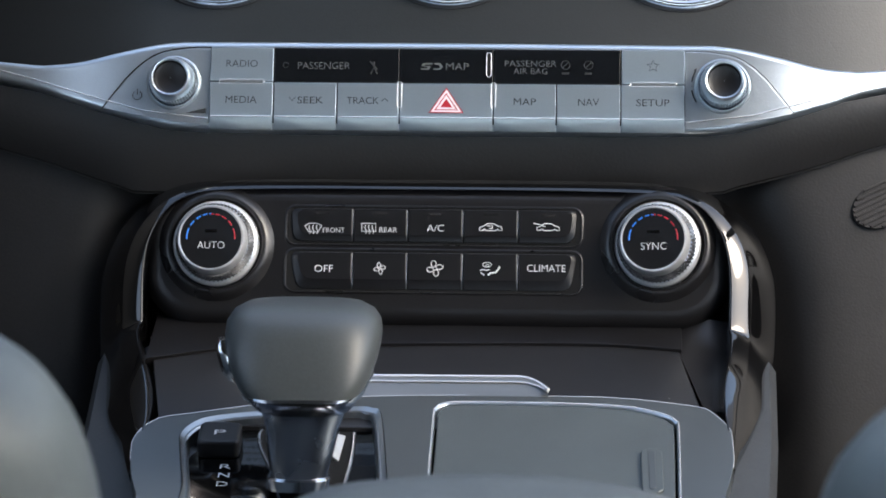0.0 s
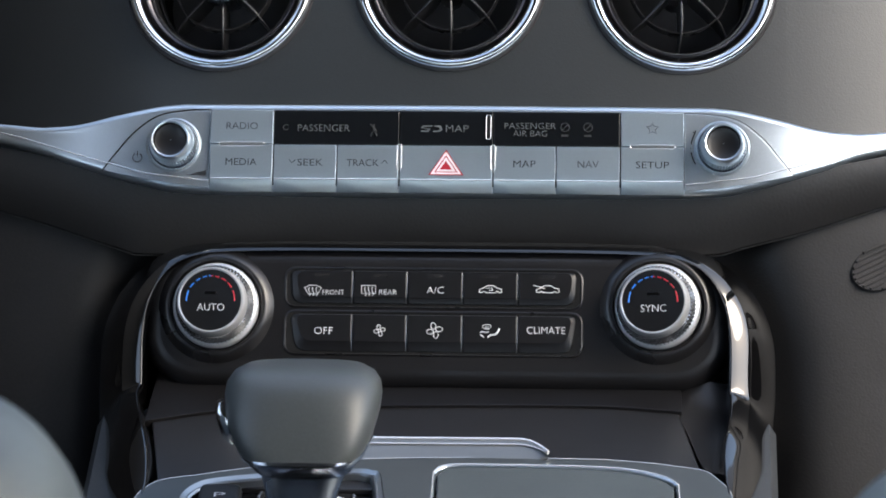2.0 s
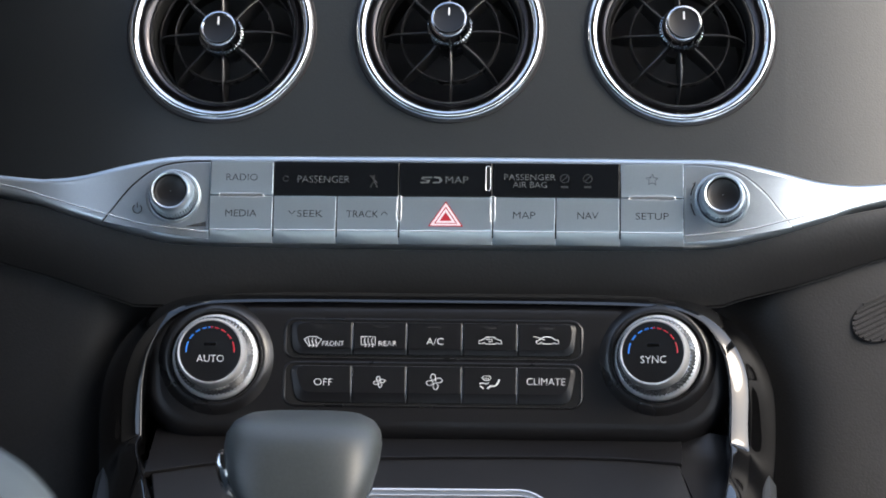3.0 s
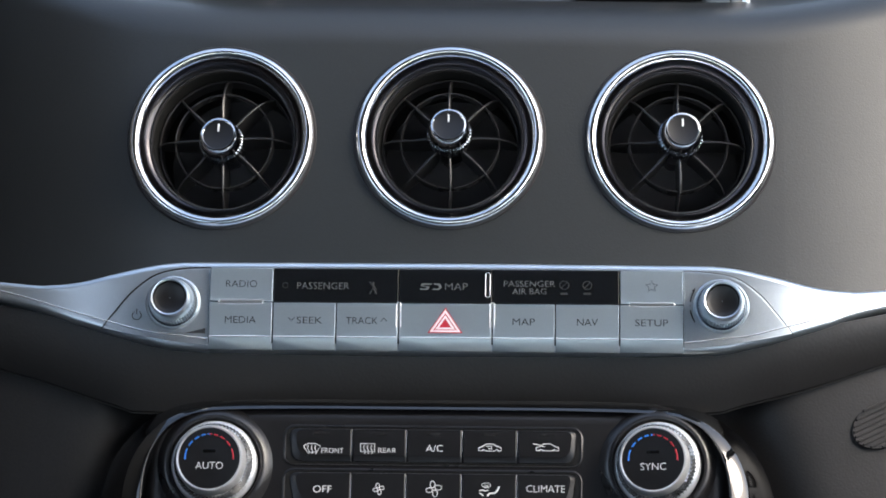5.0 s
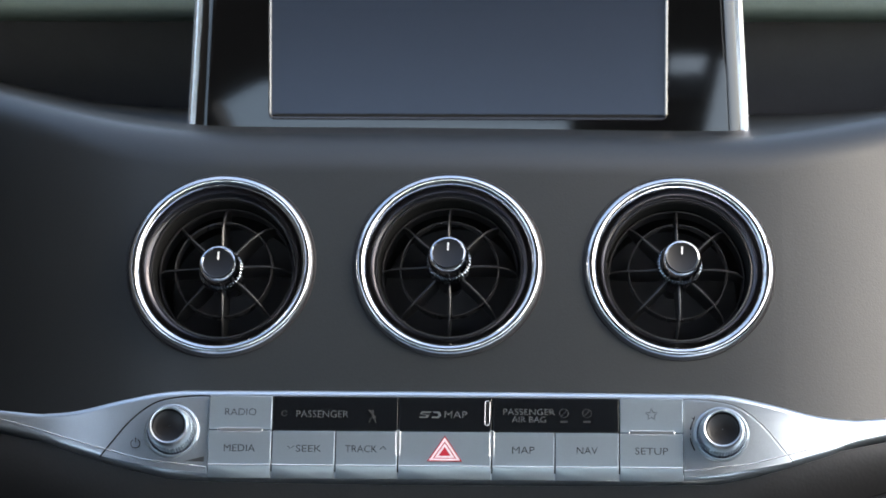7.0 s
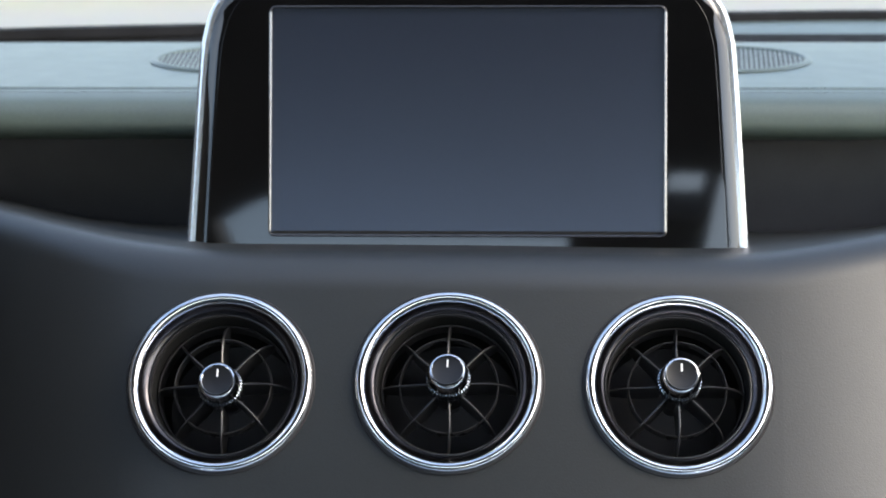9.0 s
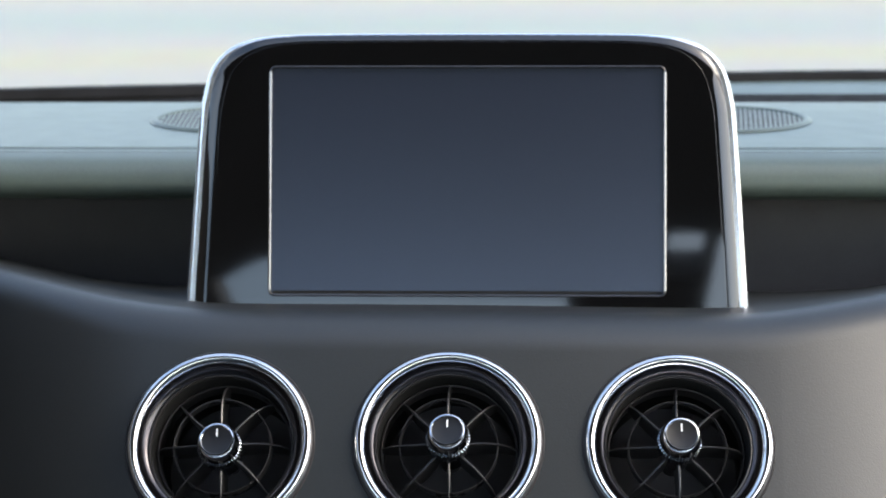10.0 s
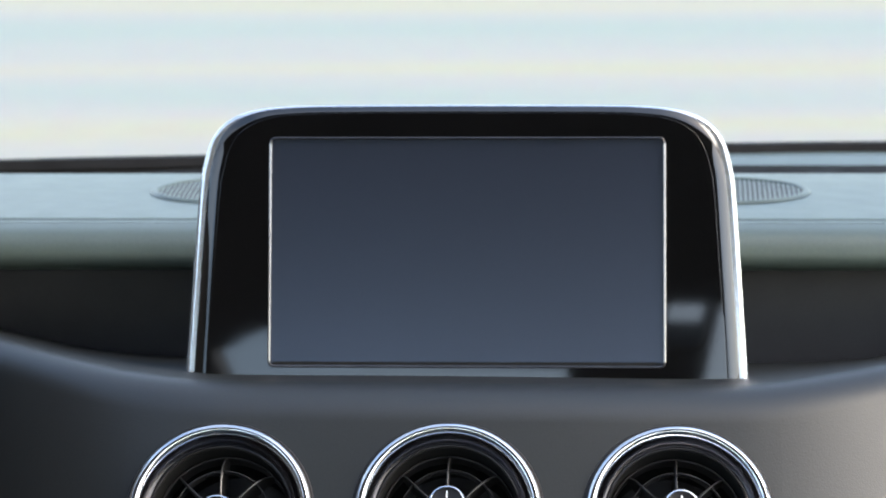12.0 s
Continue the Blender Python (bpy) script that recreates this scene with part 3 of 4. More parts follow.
LOW = ["MEDIA", "SEEK", "TRACK", "", "MAP", "NAV", "SETUP"]
low_w = {"MEDIA": 12.9, "SEEK": 10.6, "TRACK": 13.2, "MAP": 9.2, "NAV": 8.6, "SETUP": 13.6}
for k in range(7):
    x0, x1 = COLS[k], COLS[k + 1]
    cx = MID + (x0 + x1) / 2
    key = part("key", key_block(x1 - x0, 67.3, 53.1, True), BUTTON_SILVER, radio, at=(cx, 0, LIFT))
    half = (x1 - x0) / 2
    # edge highlights of the keys, added as paler bars
    part("key_ridge_glint", strokes([[(-half + 0.5, 53.0, 7.72), (half - 0.5, 53.0, 7.72)]], 0.55), BRIGHT_SATIN, key, label="pale stroke for the highlight above the turned-under lip")
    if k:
        part("key_edge_glint", strokes([[(-half + 0.5, 53.3, 7.7), (-half + 0.5, 67.0, 7.7)]], 0.42), BRIGHT_SATIN, key, label="thin pale stroke for the highlight on the key edge")
    s = LOW[k]
    if s:
        dx = {"SEEK": 2.2, "TRACK": -2.2}.get(s, 0.0)
        part("legend", lettering(s, low_w[s], 2.9, thin=0.005), PRINT_GREY, key, at=(dx, 59.9, 8.02), label="the word " + s)
        if s == "SEEK":
            part("arrow", strokes([[(-6.6, 61.0, 8.05), (-5.3, 59.6, 8.05), (-4.0, 61.0, 8.05)]], 0.35), PRINT_GREY, key)
        if s == "TRACK":
            part("arrow", strokes([[(5.6, 59.6, 8.05), (6.9, 61.0, 8.05), (8.2, 59.6, 8.05)]], 0.35), PRINT_GREY, key)
    else:
        tri = [(-7.0, 55.0), (7.0, 55.0), (0, 65.4)]

        def shrunk(f, h=58.45):
            return [(x * f, h + (y - h) * f) for x, y in tri]
        part("warning_triangle", slab([shrunk(1.04), shrunk(0.93)], 7.9, 8.22), PRINT_RED, key, label="red edge of the hazard triangle")
        part("warning_rim", slab([shrunk(0.92), shrunk(0.70)], 7.9, 8.3), PRINT_PINK, key, label="pale pink band")
        part("warning_gap", slab([shrunk(0.70), shrunk(0.60)], 7.9, 8.15), PRINT_RED, key)
        part("warning_inner", slab([shrunk(0.59), shrunk(0.36)], 7.9, 8.3), PRINT_PINK, key)
        part("warning_core", slab([shrunk(0.36)], 7.9, 8.2), PRINT_RED, key)
for k, s in ((0, "RADIO"), (6, "STAR")):
    x0, x1 = COLS[k], COLS[k + 1]
    key = part("key", key_block(x1 - x0, 82.0, 67.9, False), BUTTON_SILVER, radio, at=(MID + (x0 + x1) / 2, 0, LIFT))
    if s == "RADIO":
        part("legend", lettering(s, 13.0, 2.9), PRINT_GREY, key, at=(0, 75.2, 8.02), label="the word RADIO")
    else:
        star = [(r * math.sin(math.pi * i / 5), 75.3 + r * math.cos(math.pi * i / 5), 8.05) for i in range(10) for r in ((2.6 if i % 2 == 0 else 1.15),)]
        part("star_mark", strokes([star], 0.34, True), PRINT_GREY, key, label="outlined star")
for cx in (MID - 85.0, MID + 85.2):
    part("slot_rim", strokes([[(x, y, 7.9) for x, y in rect(cx - 9.4, 66.7, cx + 9.4, 68.5, 0.85)]], 0.34, True), BRIGHT_SATIN, radio, at=(0, 0, LIFT))
    part("slot_bar", slab([rect(cx - 9.0, 67.0, cx + 9.0, 68.2, 0.55)], 7.2, 8.2, 0.2), STRIP_GREY, radio, at=(0, 0, LIFT))
for cx, y0, y1 in ((MID - 19.4, 57.0, 67.8), (MID + 19.4, 57.0, 67.8), (MID + 17.4, 70.3, 80.6)):
    part("slot_rim", strokes([[(x, y, 7.9) for x, y in rect(cx - 0.95, y0, cx + 0.95, y1, 0.85)]], 0.34, True), BRIGHT_SATIN, radio, at=(0, 0, LIFT))
    part("slot_bar", slab([rect(cx - 0.55, y0 + 0.45, cx + 0.55, y1 - 0.45, 0.5)], 7.0, 7.9, 0.2), STRIP_GREY if y0 < 60 else GAP_BLACK, radio, at=(0, 0, LIFT))
# smoked windows of the warning lamps
for x0, x1 in ((-71.4, -19.7), (-19.1, 19.1), (19.7, 71.6)):
    part("indicator_window", slab([rect(MID + x0, 67.6, MID + x1, 82.0, 0.3)], 5, 7.75, 0.25), INFO_GLASS, radio, at=(0, 0, LIFT), label="smoked glossy indicator window")
for s, x, y, w, h in (("PASSENGER", -51.0, 74.6, 21.6, 2.9), ("MAP", 4.4, 74.7, 9.4, 2.9), ("PASSENGER", 34.6, 76.1, 21.2, 2.5), ("AIR BAG", 34.6, 72.9, 14.0, 2.5)):
    part("indicator_text", lettering(s, w, h), PRINT_PALE, radio, at=(MID + x, y, 7.78 + LIFT), label="the words " + s)
part("card_mark", slab([[(-10.4, 73.2), (-7.2, 73.2), (-6.4, 74.6), (-9.4, 74.9), (-9.0, 75.4), (-5.8, 75.4), (-5.6, 76.0), (-9.6, 76.0), (-10.4, 74.9), (-7.8, 74.3), (-8.0, 73.8), (-10.6, 73.8)]], 7.7, 7.85),
     PRINT_PALE, radio, at=(MID - 0.2, 0, LIFT), label="small pale slanted emblem")
part("card_mark", slab([[(-5.6, 73.2), (-2.6, 73.2), (-1.4, 74.4), (-2.4, 76.0), (-5.0, 76.0), (-4.8, 75.4), (-3.0, 75.2), (-2.6, 74.3), (-3.2, 73.8), (-5.2, 73.8)]], 7.7, 7.85), PRINT_PALE, radio, at=(MID - 0.2, 0, LIFT))
part("lamp_mark", strokes([[(x, y, 7.8) for x, y in arc(-66.8, 74.7, 1.1, 20, 340)]], 0.45), PRINT_DIM, radio, at=(MID, 0, LIFT), label="dim round indicator mark")
part("belt_mark", strokes([[(-31.6, 71.2, 7.8), (-30.2, 74.0, 7.8), (-28.8, 71.2, 7.8)], [(-30.2, 74, 7.8), (-30.2, 76.4, 7.8)], [(-31.8, 76.4, 7.8), (-28.8, 73.0, 7.8)]], 0.7), PRINT_DIM, radio, at=(MID, 0, LIFT), label="dim seat belt warning mark")
for x in (49.0, 58.5):
    part("airbag_mark", strokes([[(a, b, 7.8) for a, b in arc(x, 75.6, 1.8, 0, 360, 18)], [(x - 1.2, 74.4, 7.8), (x + 1.2, 76.8, 7.8)]], 0.4), PRINT_DIM, radio, at=(MID, 0, LIFT), label="dim airbag warning mark")
    part("airbag_word", slab([rect(x - 1.5, 71.6, x + 1.5, 72.5)], 7.7, 7.82), PRINT_DIM, radio, at=(MID, 0, LIFT))


def radio_knob(x, y):
    k = part("radio_knob", lathe([(11.6, 7.4), (11.4, 8.0), (10.8, 8.4), (10.2, 8.3)], 56), SATIN, radio, at=(x, y, 0.0), label="satin silver turning knob with a black face")
    part("knob_gap", lathe([(10.4, 8.2), (9.9, 7.8), (9.2, 7.7)], 56), DARK_CHROME, k)
    part("skirt", lathe([(9.2, 7.6), (9.6, 9.4), (9.4, 13.2), (8.8, 13.8)], teeth=48, depth=0.55, rows=(1, 2)), SATIN, k, label="knurled satin skirt")
    part("collar", lathe([(9.0, 13.6), (8.9, 15.4), (8.5, 17.6), (8.1, 18.8), (7.6, 19.3), (7.1, 19.1), (6.8, 18.4)], 56), SATIN, k)
    part("face", lathe([(6.9, 18.6), (6.4, 17.6), (5.0, 17.0), (0.2, 16.8)], 40), BUTTON_BLACK, k, label="black knob face")


radio_knob(MID - 113.6, 67.2)
radio_knob(MID + 113.8, 67.6)
part("power_mark", strokes([[(a, b, 7.95) for a, b in arc(-125.2, 61.8, 1.9, -235, 55)], [(-125.2, 62.2, 7.95), (-125.2, 64.5, 7.95)]], 0.36), PRINT_GREY, radio, at=(0, 0, -0.38), label="power mark")
part("volume_wedge", slab([[(-105.0, 54.4), (-96.4, 54.4), (-96.4, 56.6)]], 7.8, 7.98), PRINT_GREY, radio, at=(0, 0, -0.38), label="dark volume wedge")
part("tune_mark", strokes([[(a, b, 7.95) for a, b in arc(117.2, 67.6, 12.8, 150, 172, 8)], [(a, b, 7.95) for a, b in arc(117.2, 67.6, 12.8, 188, 212, 8)], [(104.35, 67.5, 7.95), (104.45, 67.7, 7.95)], [(105.4, 74.4, 7.95), (106.1, 74.0, 7.95), (106.3, 75.0, 7.95)]], 0.55), PRINT_GREY, radio, at=(0, 0, -0.38), label="two arc marks for tuning")

# ---- climate panel ----
climate = thing("climate_panel", STACK, "black climate control panel with two ringed knobs and ten keys", "control panel")
part("housing", slab([rect(-122, -33, 122, 27, 24, 10)], -26, 0.0, 8.0, 7), BLACK_PLASTIC, climate)
part("crest", slab([[(-96, 26.2), (98, 26.2), (90, 28.4), (60, 29.2), (-60, 29.0), (-86, 28.2)]], -8, -2.2, 0.5), GAP_BLACK, climate)
for y0, y1 in ((1.7, 16.4), (-18.1, -1.7)):
    part("key_well", slab([rect(-62.2, y0 - 0.7, 59.8, y1 + 0.7, 4.2)], -1, 0.12), GAP_BLACK, climate)
    part("well_rim", skin([[(p, q, z) for p, q in rect(-61.9 - d, y0 - 0.4 - 0.7 * d, 59.4 + d, y1 + 0.4 + 0.7 * d, 3.6 + d)] for d, z in ((0, -0.4), (0.08, 0.3), (0.3, 0.5), (0.6, 0.5), (0.95, 0.32), (1.35, 0.05), (1.6, -0.3))]), PANEL_GLOSS, climate, label="soft rim round a row of keys")
KX = (-60.6, -34.4, -11.9, 11.0, 33.7, 58.2)
car_side = [(-5.0, -1.0), (-4.9, 0.2), (-3.2, 0.8), (-1.6, 1.9), (1.4, 1.9), (3.2, 0.8), (4.8, 0.4), (5.0, -1.0), (3.8, -1.2), (3.0, -0.5), (2.2, -1.2), (-2.0, -1.2), (-2.8, -0.5), (-3.6, -1.2)]
Z = 1.55


def lines3(lines, dx=0.0, dy=0.0, f=1.0):
    return [[(dx + x * f, dy + y * f, Z) for x, y in ln] for ln in lines]


def wave(x, y0, y1):
    return [(x + 0.35 * math.sin((y - y0) / (y1 - y0) * 2 * math.pi), y) for y in steps(y0, y1, 8)]


def rounded(corners, radii, n=6):
    """A polygon with its corners rounded off."""
    out = []
    for i, (c, r) in enumerate(zip(corners, radii)):
        c = np.array(c, float)
        a, b = np.array(corners[i - 1], float), np.array(corners[(i + 1) % len(corners)], float)
        p, q = c + (a - c) / np.linalg.norm(a - c) * r, c + (b - c) / np.linalg.norm(b - c) * r
        out += [tuple((1 - t) ** 2 * p + 2 * t * (1 - t) * c + t * t * q) for t in (j / n for j in range(n + 1))]
    return out


def fan(r):
    out = []
    for q in range(4):
        a0 = 90 * q
        loop = []
        for a in range(0, 361, 30):
            rr = 0.42 * r
            px, py = 0.56 * r + rr * math.cos(radians(a)), 0.16 * r + 0.72 * rr * math.sin(radians(a))
            loop.append((px * math.cos(radians(a0)) - py * math.sin(radians(a0)), px * math.sin(radians(a0)) + py * math.cos(radians(a0))))
        out.append(loop)
    return out


for row, (yl, yh) in enumerate(((2.3, 16.1), (-17.6, -2.1))):
    for k in range(5):
        x0, x1 = KX[k] + 0.25, KX[k + 1] - 0.25
        cx = (x0 + x1) / 2
        w = (x1 - x0) / 2
        # the outer keys lean in towards their foot and end in a broad soft bevel
        a0, a1 = (1.2 + 1.6 * row if k == 0 else 0.0), (1.0 + 1.4 * row if k == 4 else 0.0)
        e0, e1 = (2.1 if k == 0 else 0.25), (1.5 if k == 4 else 0.25)
        low = 2.3 + 1.4 * row

        def key_ring(d, e, z, foot, lf, rt, l0=a0, l1=a1, half=w, lo=yl, hi=yh, end0=(k == 0), end1=(k == 4)):
            pts = [(-half + l0 + lf + d, lo + foot + d), (half - l1 - rt - d, lo + foot + d), (half - rt - d, hi - e), (-half + lf + d, hi - e)]
            return [(p, q, z) for p, q in rounded(pts, (4.4 if end0 else 0.3, 4.4 if end1 else 0.3, 3.0 if end1 else 0.3, 3.6 if end0 else 0.3))]
        key = part("key", skin([key_ring(0, 0, -1.0, 0, 0, 0), key_ring(0, 0, 1.0 - 0.2 * low, 0, 0, 0), key_ring(0.2, 0.2, 1.28 - 0.2 * low, 0, 0, 0), key_ring(0, 0.35, 1.32, low, e0, e1),
                                key_ring(0.3, 0.6, 1.5, low, e0, e1)], True, True, True), BUTTON_BLACK, climate, at=(cx, 0, 0), crease=20)
        if k < 4:
            # highlight between neighbouring keys, drawn as a lighter bar
            part("key_edge_glint", strokes([[(w + 0.1, yl + 0.6, 0.5), (w + 0.1, yl + low, 1.25), (w + 0.1, yh - 0.6, 1.25)]], 0.16), DARK_CHROME, key, label="thin pale stroke for the highlight on the key edge")
        ym = (8.1 if row == 0 else -8.75) + 0.011 * cx
        if row == 0:
            part("key_lamp", slab([rect(-3.0, 13.4, 3.0, 14.4)], 1.4, 1.62), VENT_GLOSS, key, label="small unlit lamp bar")
        if (row, k) in ((0, 0), (0, 1)):
            if k == 0:
                shell = [(-8.4, 1.0), (-6.4, 2.0), (-3.4, 2.0), (-1.4, 1.0), (-3.0, -1.6), (-6.8, -1.6), (-8.4, 1.0)]
            else:
                shell = [(-8.0, 1.9), (-2.2, 1.9), (-2.2, -1.4), (-8.0, -1.4), (-8.0, 1.9)]
            waves = [wave(x, -2.4, 1.2) for x in (-6.4, -4.9, -3.4)]
            part("defrost_mark", strokes(lines3([shell] + waves, (1.4, 0.2)[k], ym), 0.33), PRINT_WHITE, key, label="white defrost mark")
            part("legend", lettering(("FRONT", "REAR")[k], (9.0, 7.4)[k], 2.0), PRINT_WHITE, key, at=((5.0, 3.2)[k], ym - 0.8, Z), label="the word " + ("FRONT", "REAR")[k])
        elif (row, k) == (0, 2):
            part("legend", lettering("A/C", 7.0, 2.8), PRINT_WHITE, key, at=(0, ym, Z), label="the letters A/C")
        elif row == 0:
            part("car_mark", strokes(lines3([car_side], 0, ym, 0.93), 0.4, True), PRINT_WHITE, key, label="white car outline")
            arrow = [[(-1.8, 0.9), (0.8, 0.9), (0.8, -0.2), (-0.8, -0.2)]] if k == 3 else [[(-6.4, 2.0), (-3.6, 1.4), (-1.2, 0.5)]]
            part("air_arrow", strokes(lines3(arrow, 0, ym, 0.93), 0.4), PRINT_WHITE, key)
        elif k == 0:
            part("legend", lettering("OFF", 7.6, 2.9), PRINT_WHITE, key, at=(-46.3 - cx, ym, Z), label="the word OFF")
        elif k in (1, 2):
            part("fan_mark", strokes(lines3(fan((2.4, 3.35)[k - 1]), 0, ym), 0.33, True), PRINT_WHITE, key, label=("small", "large")[k - 1] + " white fan mark")
        elif k == 3:
            part("seat_mark", strokes(lines3([[(3.9, 0.9), (3.3, -0.5), (2.3, -1.7), (0.2, -1.9), (-0.9, -2.9)]], 0, ym), 0.85), PRINT_WHITE, key, label="white airflow seat mark")
            part("flow_mark", strokes(lines3([[(-4.2, -0.9), (-3.0, -0.5), (-1.6, -0.9), (-0.4, -0.5)], [(-4.0, -1.8), (-3.2, -2.3), (-2.4, -2.9)]], 0, ym), 0.55), PRINT_WHITE, key)
            part("defrost_mark", strokes(lines3([[(-3.2, 1.6), (-2.4, 2.4), (-0.2, 2.4), (0.6, 1.6), (-0.4, 0.5), (-2.2, 0.5), (-3.2, 1.6)], [(-1.9, 0.4), (-1.9, 1.7)], [(-1.3, 0.4), (-1.3, 1.7)], [(-0.7, 0.4), (-0.7, 1.7)]], 0, ym), 0.3), PRINT_WHITE, key)
        else:
            part("legend", lettering("CLIMATE", 15.8, 2.9), PRINT_WHITE, key, at=(45.4 - cx, ym, Z), label="the word CLIMATE")


def climate_knob(x, y, word, width, turn):
    part("knob_boss", lathe([(24.8, -1.0), (24.2, -0.3), (23.4, 0.5), (22.4, 1.4), (21.3, 2.2), (20.4, 2.7), (19.7, 2.8), (19.1, 2.5), (18.7, 1.6), (18.4, -0.2)], 64), PANEL_GLOSS, climate, at=(x, y, 0))
    k = part("climate_knob", lathe([(17.8, -0.2), (17.9, 2.0), (17.8, 2.9), (17.3, 3.7), (16.6, 4.2), (15.9, 4.4)], 72), BRIGHT_SATIN, climate, at=(x, y, 0), rot=(0, turn, 0), label="silver-ringed temperature knob with a black face")
    part("grip", knurl([(16.3, 3.8), (16.1, 4.8), (15.7, 6.4), (15.3, 8.0), (14.9, 9.6), (14.5, 10.8)], 60, 1.25), KNURL_STEEL, k, label="knurled silver grip", crease=12)
    part("ring", lathe([(14.5, 10.0), (14.5, 11.4), (14.2, 14.0), (13.8, 15.7), (13.3, 16.6), (12.8, 16.7), (12.5, 16.0)], 72), BRIGHT_SATIN, k, label="silver ring")
    part("face", lathe([(12.7, 16.0), (12.4, 16.3), (11.8, 16.2), (0.2, 16.2)], 56), BUTTON_BLACK, k, label="black knob face")
    part("legend", lettering(word, width, 2.9), PRINT_WHITE, k, at=(0.2, -3.0, 16.25), label="the word " + word)
    part("face_slot", slab([rect(-2.6, 2.2, 2.6, 3.6, 0.5)], 16.0, 16.32, 0.1), PIANO, k)
    for a0, a1 in ((183, 157), (149, 135), (128, 116), (110, 100), (95, 89)):
        part("cold_mark", strokes([[(p, q, 16.3) for p, q in arc(0, 0, 9.9, a0, a1, 5)]], 0.7), PRINT_BLUE, k, label="blue scale dash")
        part("warm_mark", strokes([[(p, q, 16.3) for p, q in arc(0, 0, 9.9, 180 - a0, 180 - a1, 5)]], 0.7), PRINT_RED, k, label="red scale dash")


climate_knob(-91.0, 0.6, "AUTO", 11.2, -2)
climate_knob(91.2, 2.1, "SYNC", 10.4, -9)

# glossy black arch round the climate panel, running down on to the console: x, y, lift of the middle line, half its width, rise
HEAD = [(0, 25.8, 0, 1.7, 1.2), (30, 25.8, 0, 1.7, 1.2), (60, 25.8, 0, 1.8, 1.3), (84, 25.7, -0.5, 2.2, 2.2), (99, 25.0, -1.0, 3.0, 3.4), (111, 21.2, -1.5, 4.4, 5.2), (120, 13.2, -1.8, 6.4, 7.0), (126.4, 3.0, -2, 8.6, 8.2),
        (129.6, -9, -2.2, 10.2, 9.0), (130.2, -20, -2.5, 10.6, 9.4), (130.0, -31, -2.4, 10.7, 9.2), (129.4, -40, -0.6, 10.6, 9.0)]
FEET = {1: [(128.2, -47.0, 8.5, 10.2, 8.2), (125.8, -57.0, 26.5, 9.6, 6.6), (122.6, -66.5, 40.0, 8.6, 4.6), (119.8, -79.9, 58.9, 4.8, 2.2), (118.3, -87.5, 70.7, 1.8, 0.9), (116.9, -96.4, 84.1, 0.5, 0.4)],
        -1: [(128.0, -48.0, 10.5, 10.8, 8.4), (122.4, -61.0, 32.0, 11.0, 5.4), (117.4, -73.1, 49.1, 9.6, 3.2), (112.6, -84.7, 65.3, 5.4, 1.8), (112.2, -93.6, 78.7, 2.0, 0.9), (109.5, -102.4, 92.1, 0.5, 0.4)]}


def leg_line(side):
    line = np.array(smooth(HEAD + FEET[side], 14))
    for _ in range(50):
        line[1:-1] = 0.25 * line[:-2] + 0.5 * line[1:-1] + 0.25 * line[2:]
    return [tuple(r) for r in line]


LEGS = {1: leg_line(1), -1: leg_line(-1)}
ARCH_SECTION = smooth([(0, 0), (0.004, 0.6), (0.02, 0.92), (0.05, 1.0), (0.09, 0.985), (0.16, 0.93), (0.25, 0.84), (0.36, 0.71), (0.43, 0.60), (0.48, 0.46), (0.75, -0.30), (1.0, -1.15)], 4)


def arch_rings(sgn):
    rings, LEG = [], LEGS[sgn]
    for k in range(len(LEG)):
        x, y, h, w, rise = LEG[k]
        p, q = np.array(LEG[max(k - 10, 0)][:3]), np.array(LEG[min(k + 10, len(LEG) - 1)][:3])
        t = (q - p) / np.linalg.norm(q - p)
        wd = np.array((-t[1], t[0], 0.0))
        wd /= np.linalg.norm(wd)
        up = np.cross(wd, t)
        up *= math.copysign(1.0, up[2])
        c = np.array((x, y, h))
        ring = [c + wd * w * (2 * f - 1) + up * rise * z for f, z in ARCH_SECTION]
        ring += [c + wd * w - up * 30, c - wd * w - up * 20]
        rings.append([(sgn * v[0], v[1], v[2]) for v in ring])
    return rings


arch = thing("console_arch", STACK, "glossy black arch trim round the climate panel", "trim")
for side in (1, -1):
    part("arch_side", skin(arch_rings(side), True, True, True), PIANO, arch, crease=80)

CHEEK_TOP = [STACK @ Vector(p) for p in ((0.1125, -0.028, -0.004), (0.1165, -0.040, 0.002), (0.1165, -0.050, 0.014), (0.1135, -0.062, 0.032), (0.1105, -0.071, 0.047))]
CHEEK_FOOT = [CONSOLE @ Vector(p) for p in ((0.096, 0.066, -0.004), (0.0985, 0.054, -0.0034), (0.102, 0.036, -0.0032), (0.106, 0.014, -0.0032), (0.1092, 0.0, -0.0025))]
_in = STACK.inverted()
cheek = [[tuple((_in @ a) * 1000) for a in (q, q.lerp(p, 0.35), q.lerp(p, 0.75), p, p + Vector((0.012, 0.006, -0.004)))] for p, q in zip(CHEEK_TOP, CHEEK_FOOT)]
part("arch_cheek", skin(smooth_rows(cheek), False), BLACK_PLASTIC, arch, label="dark inner wall beside the tray")

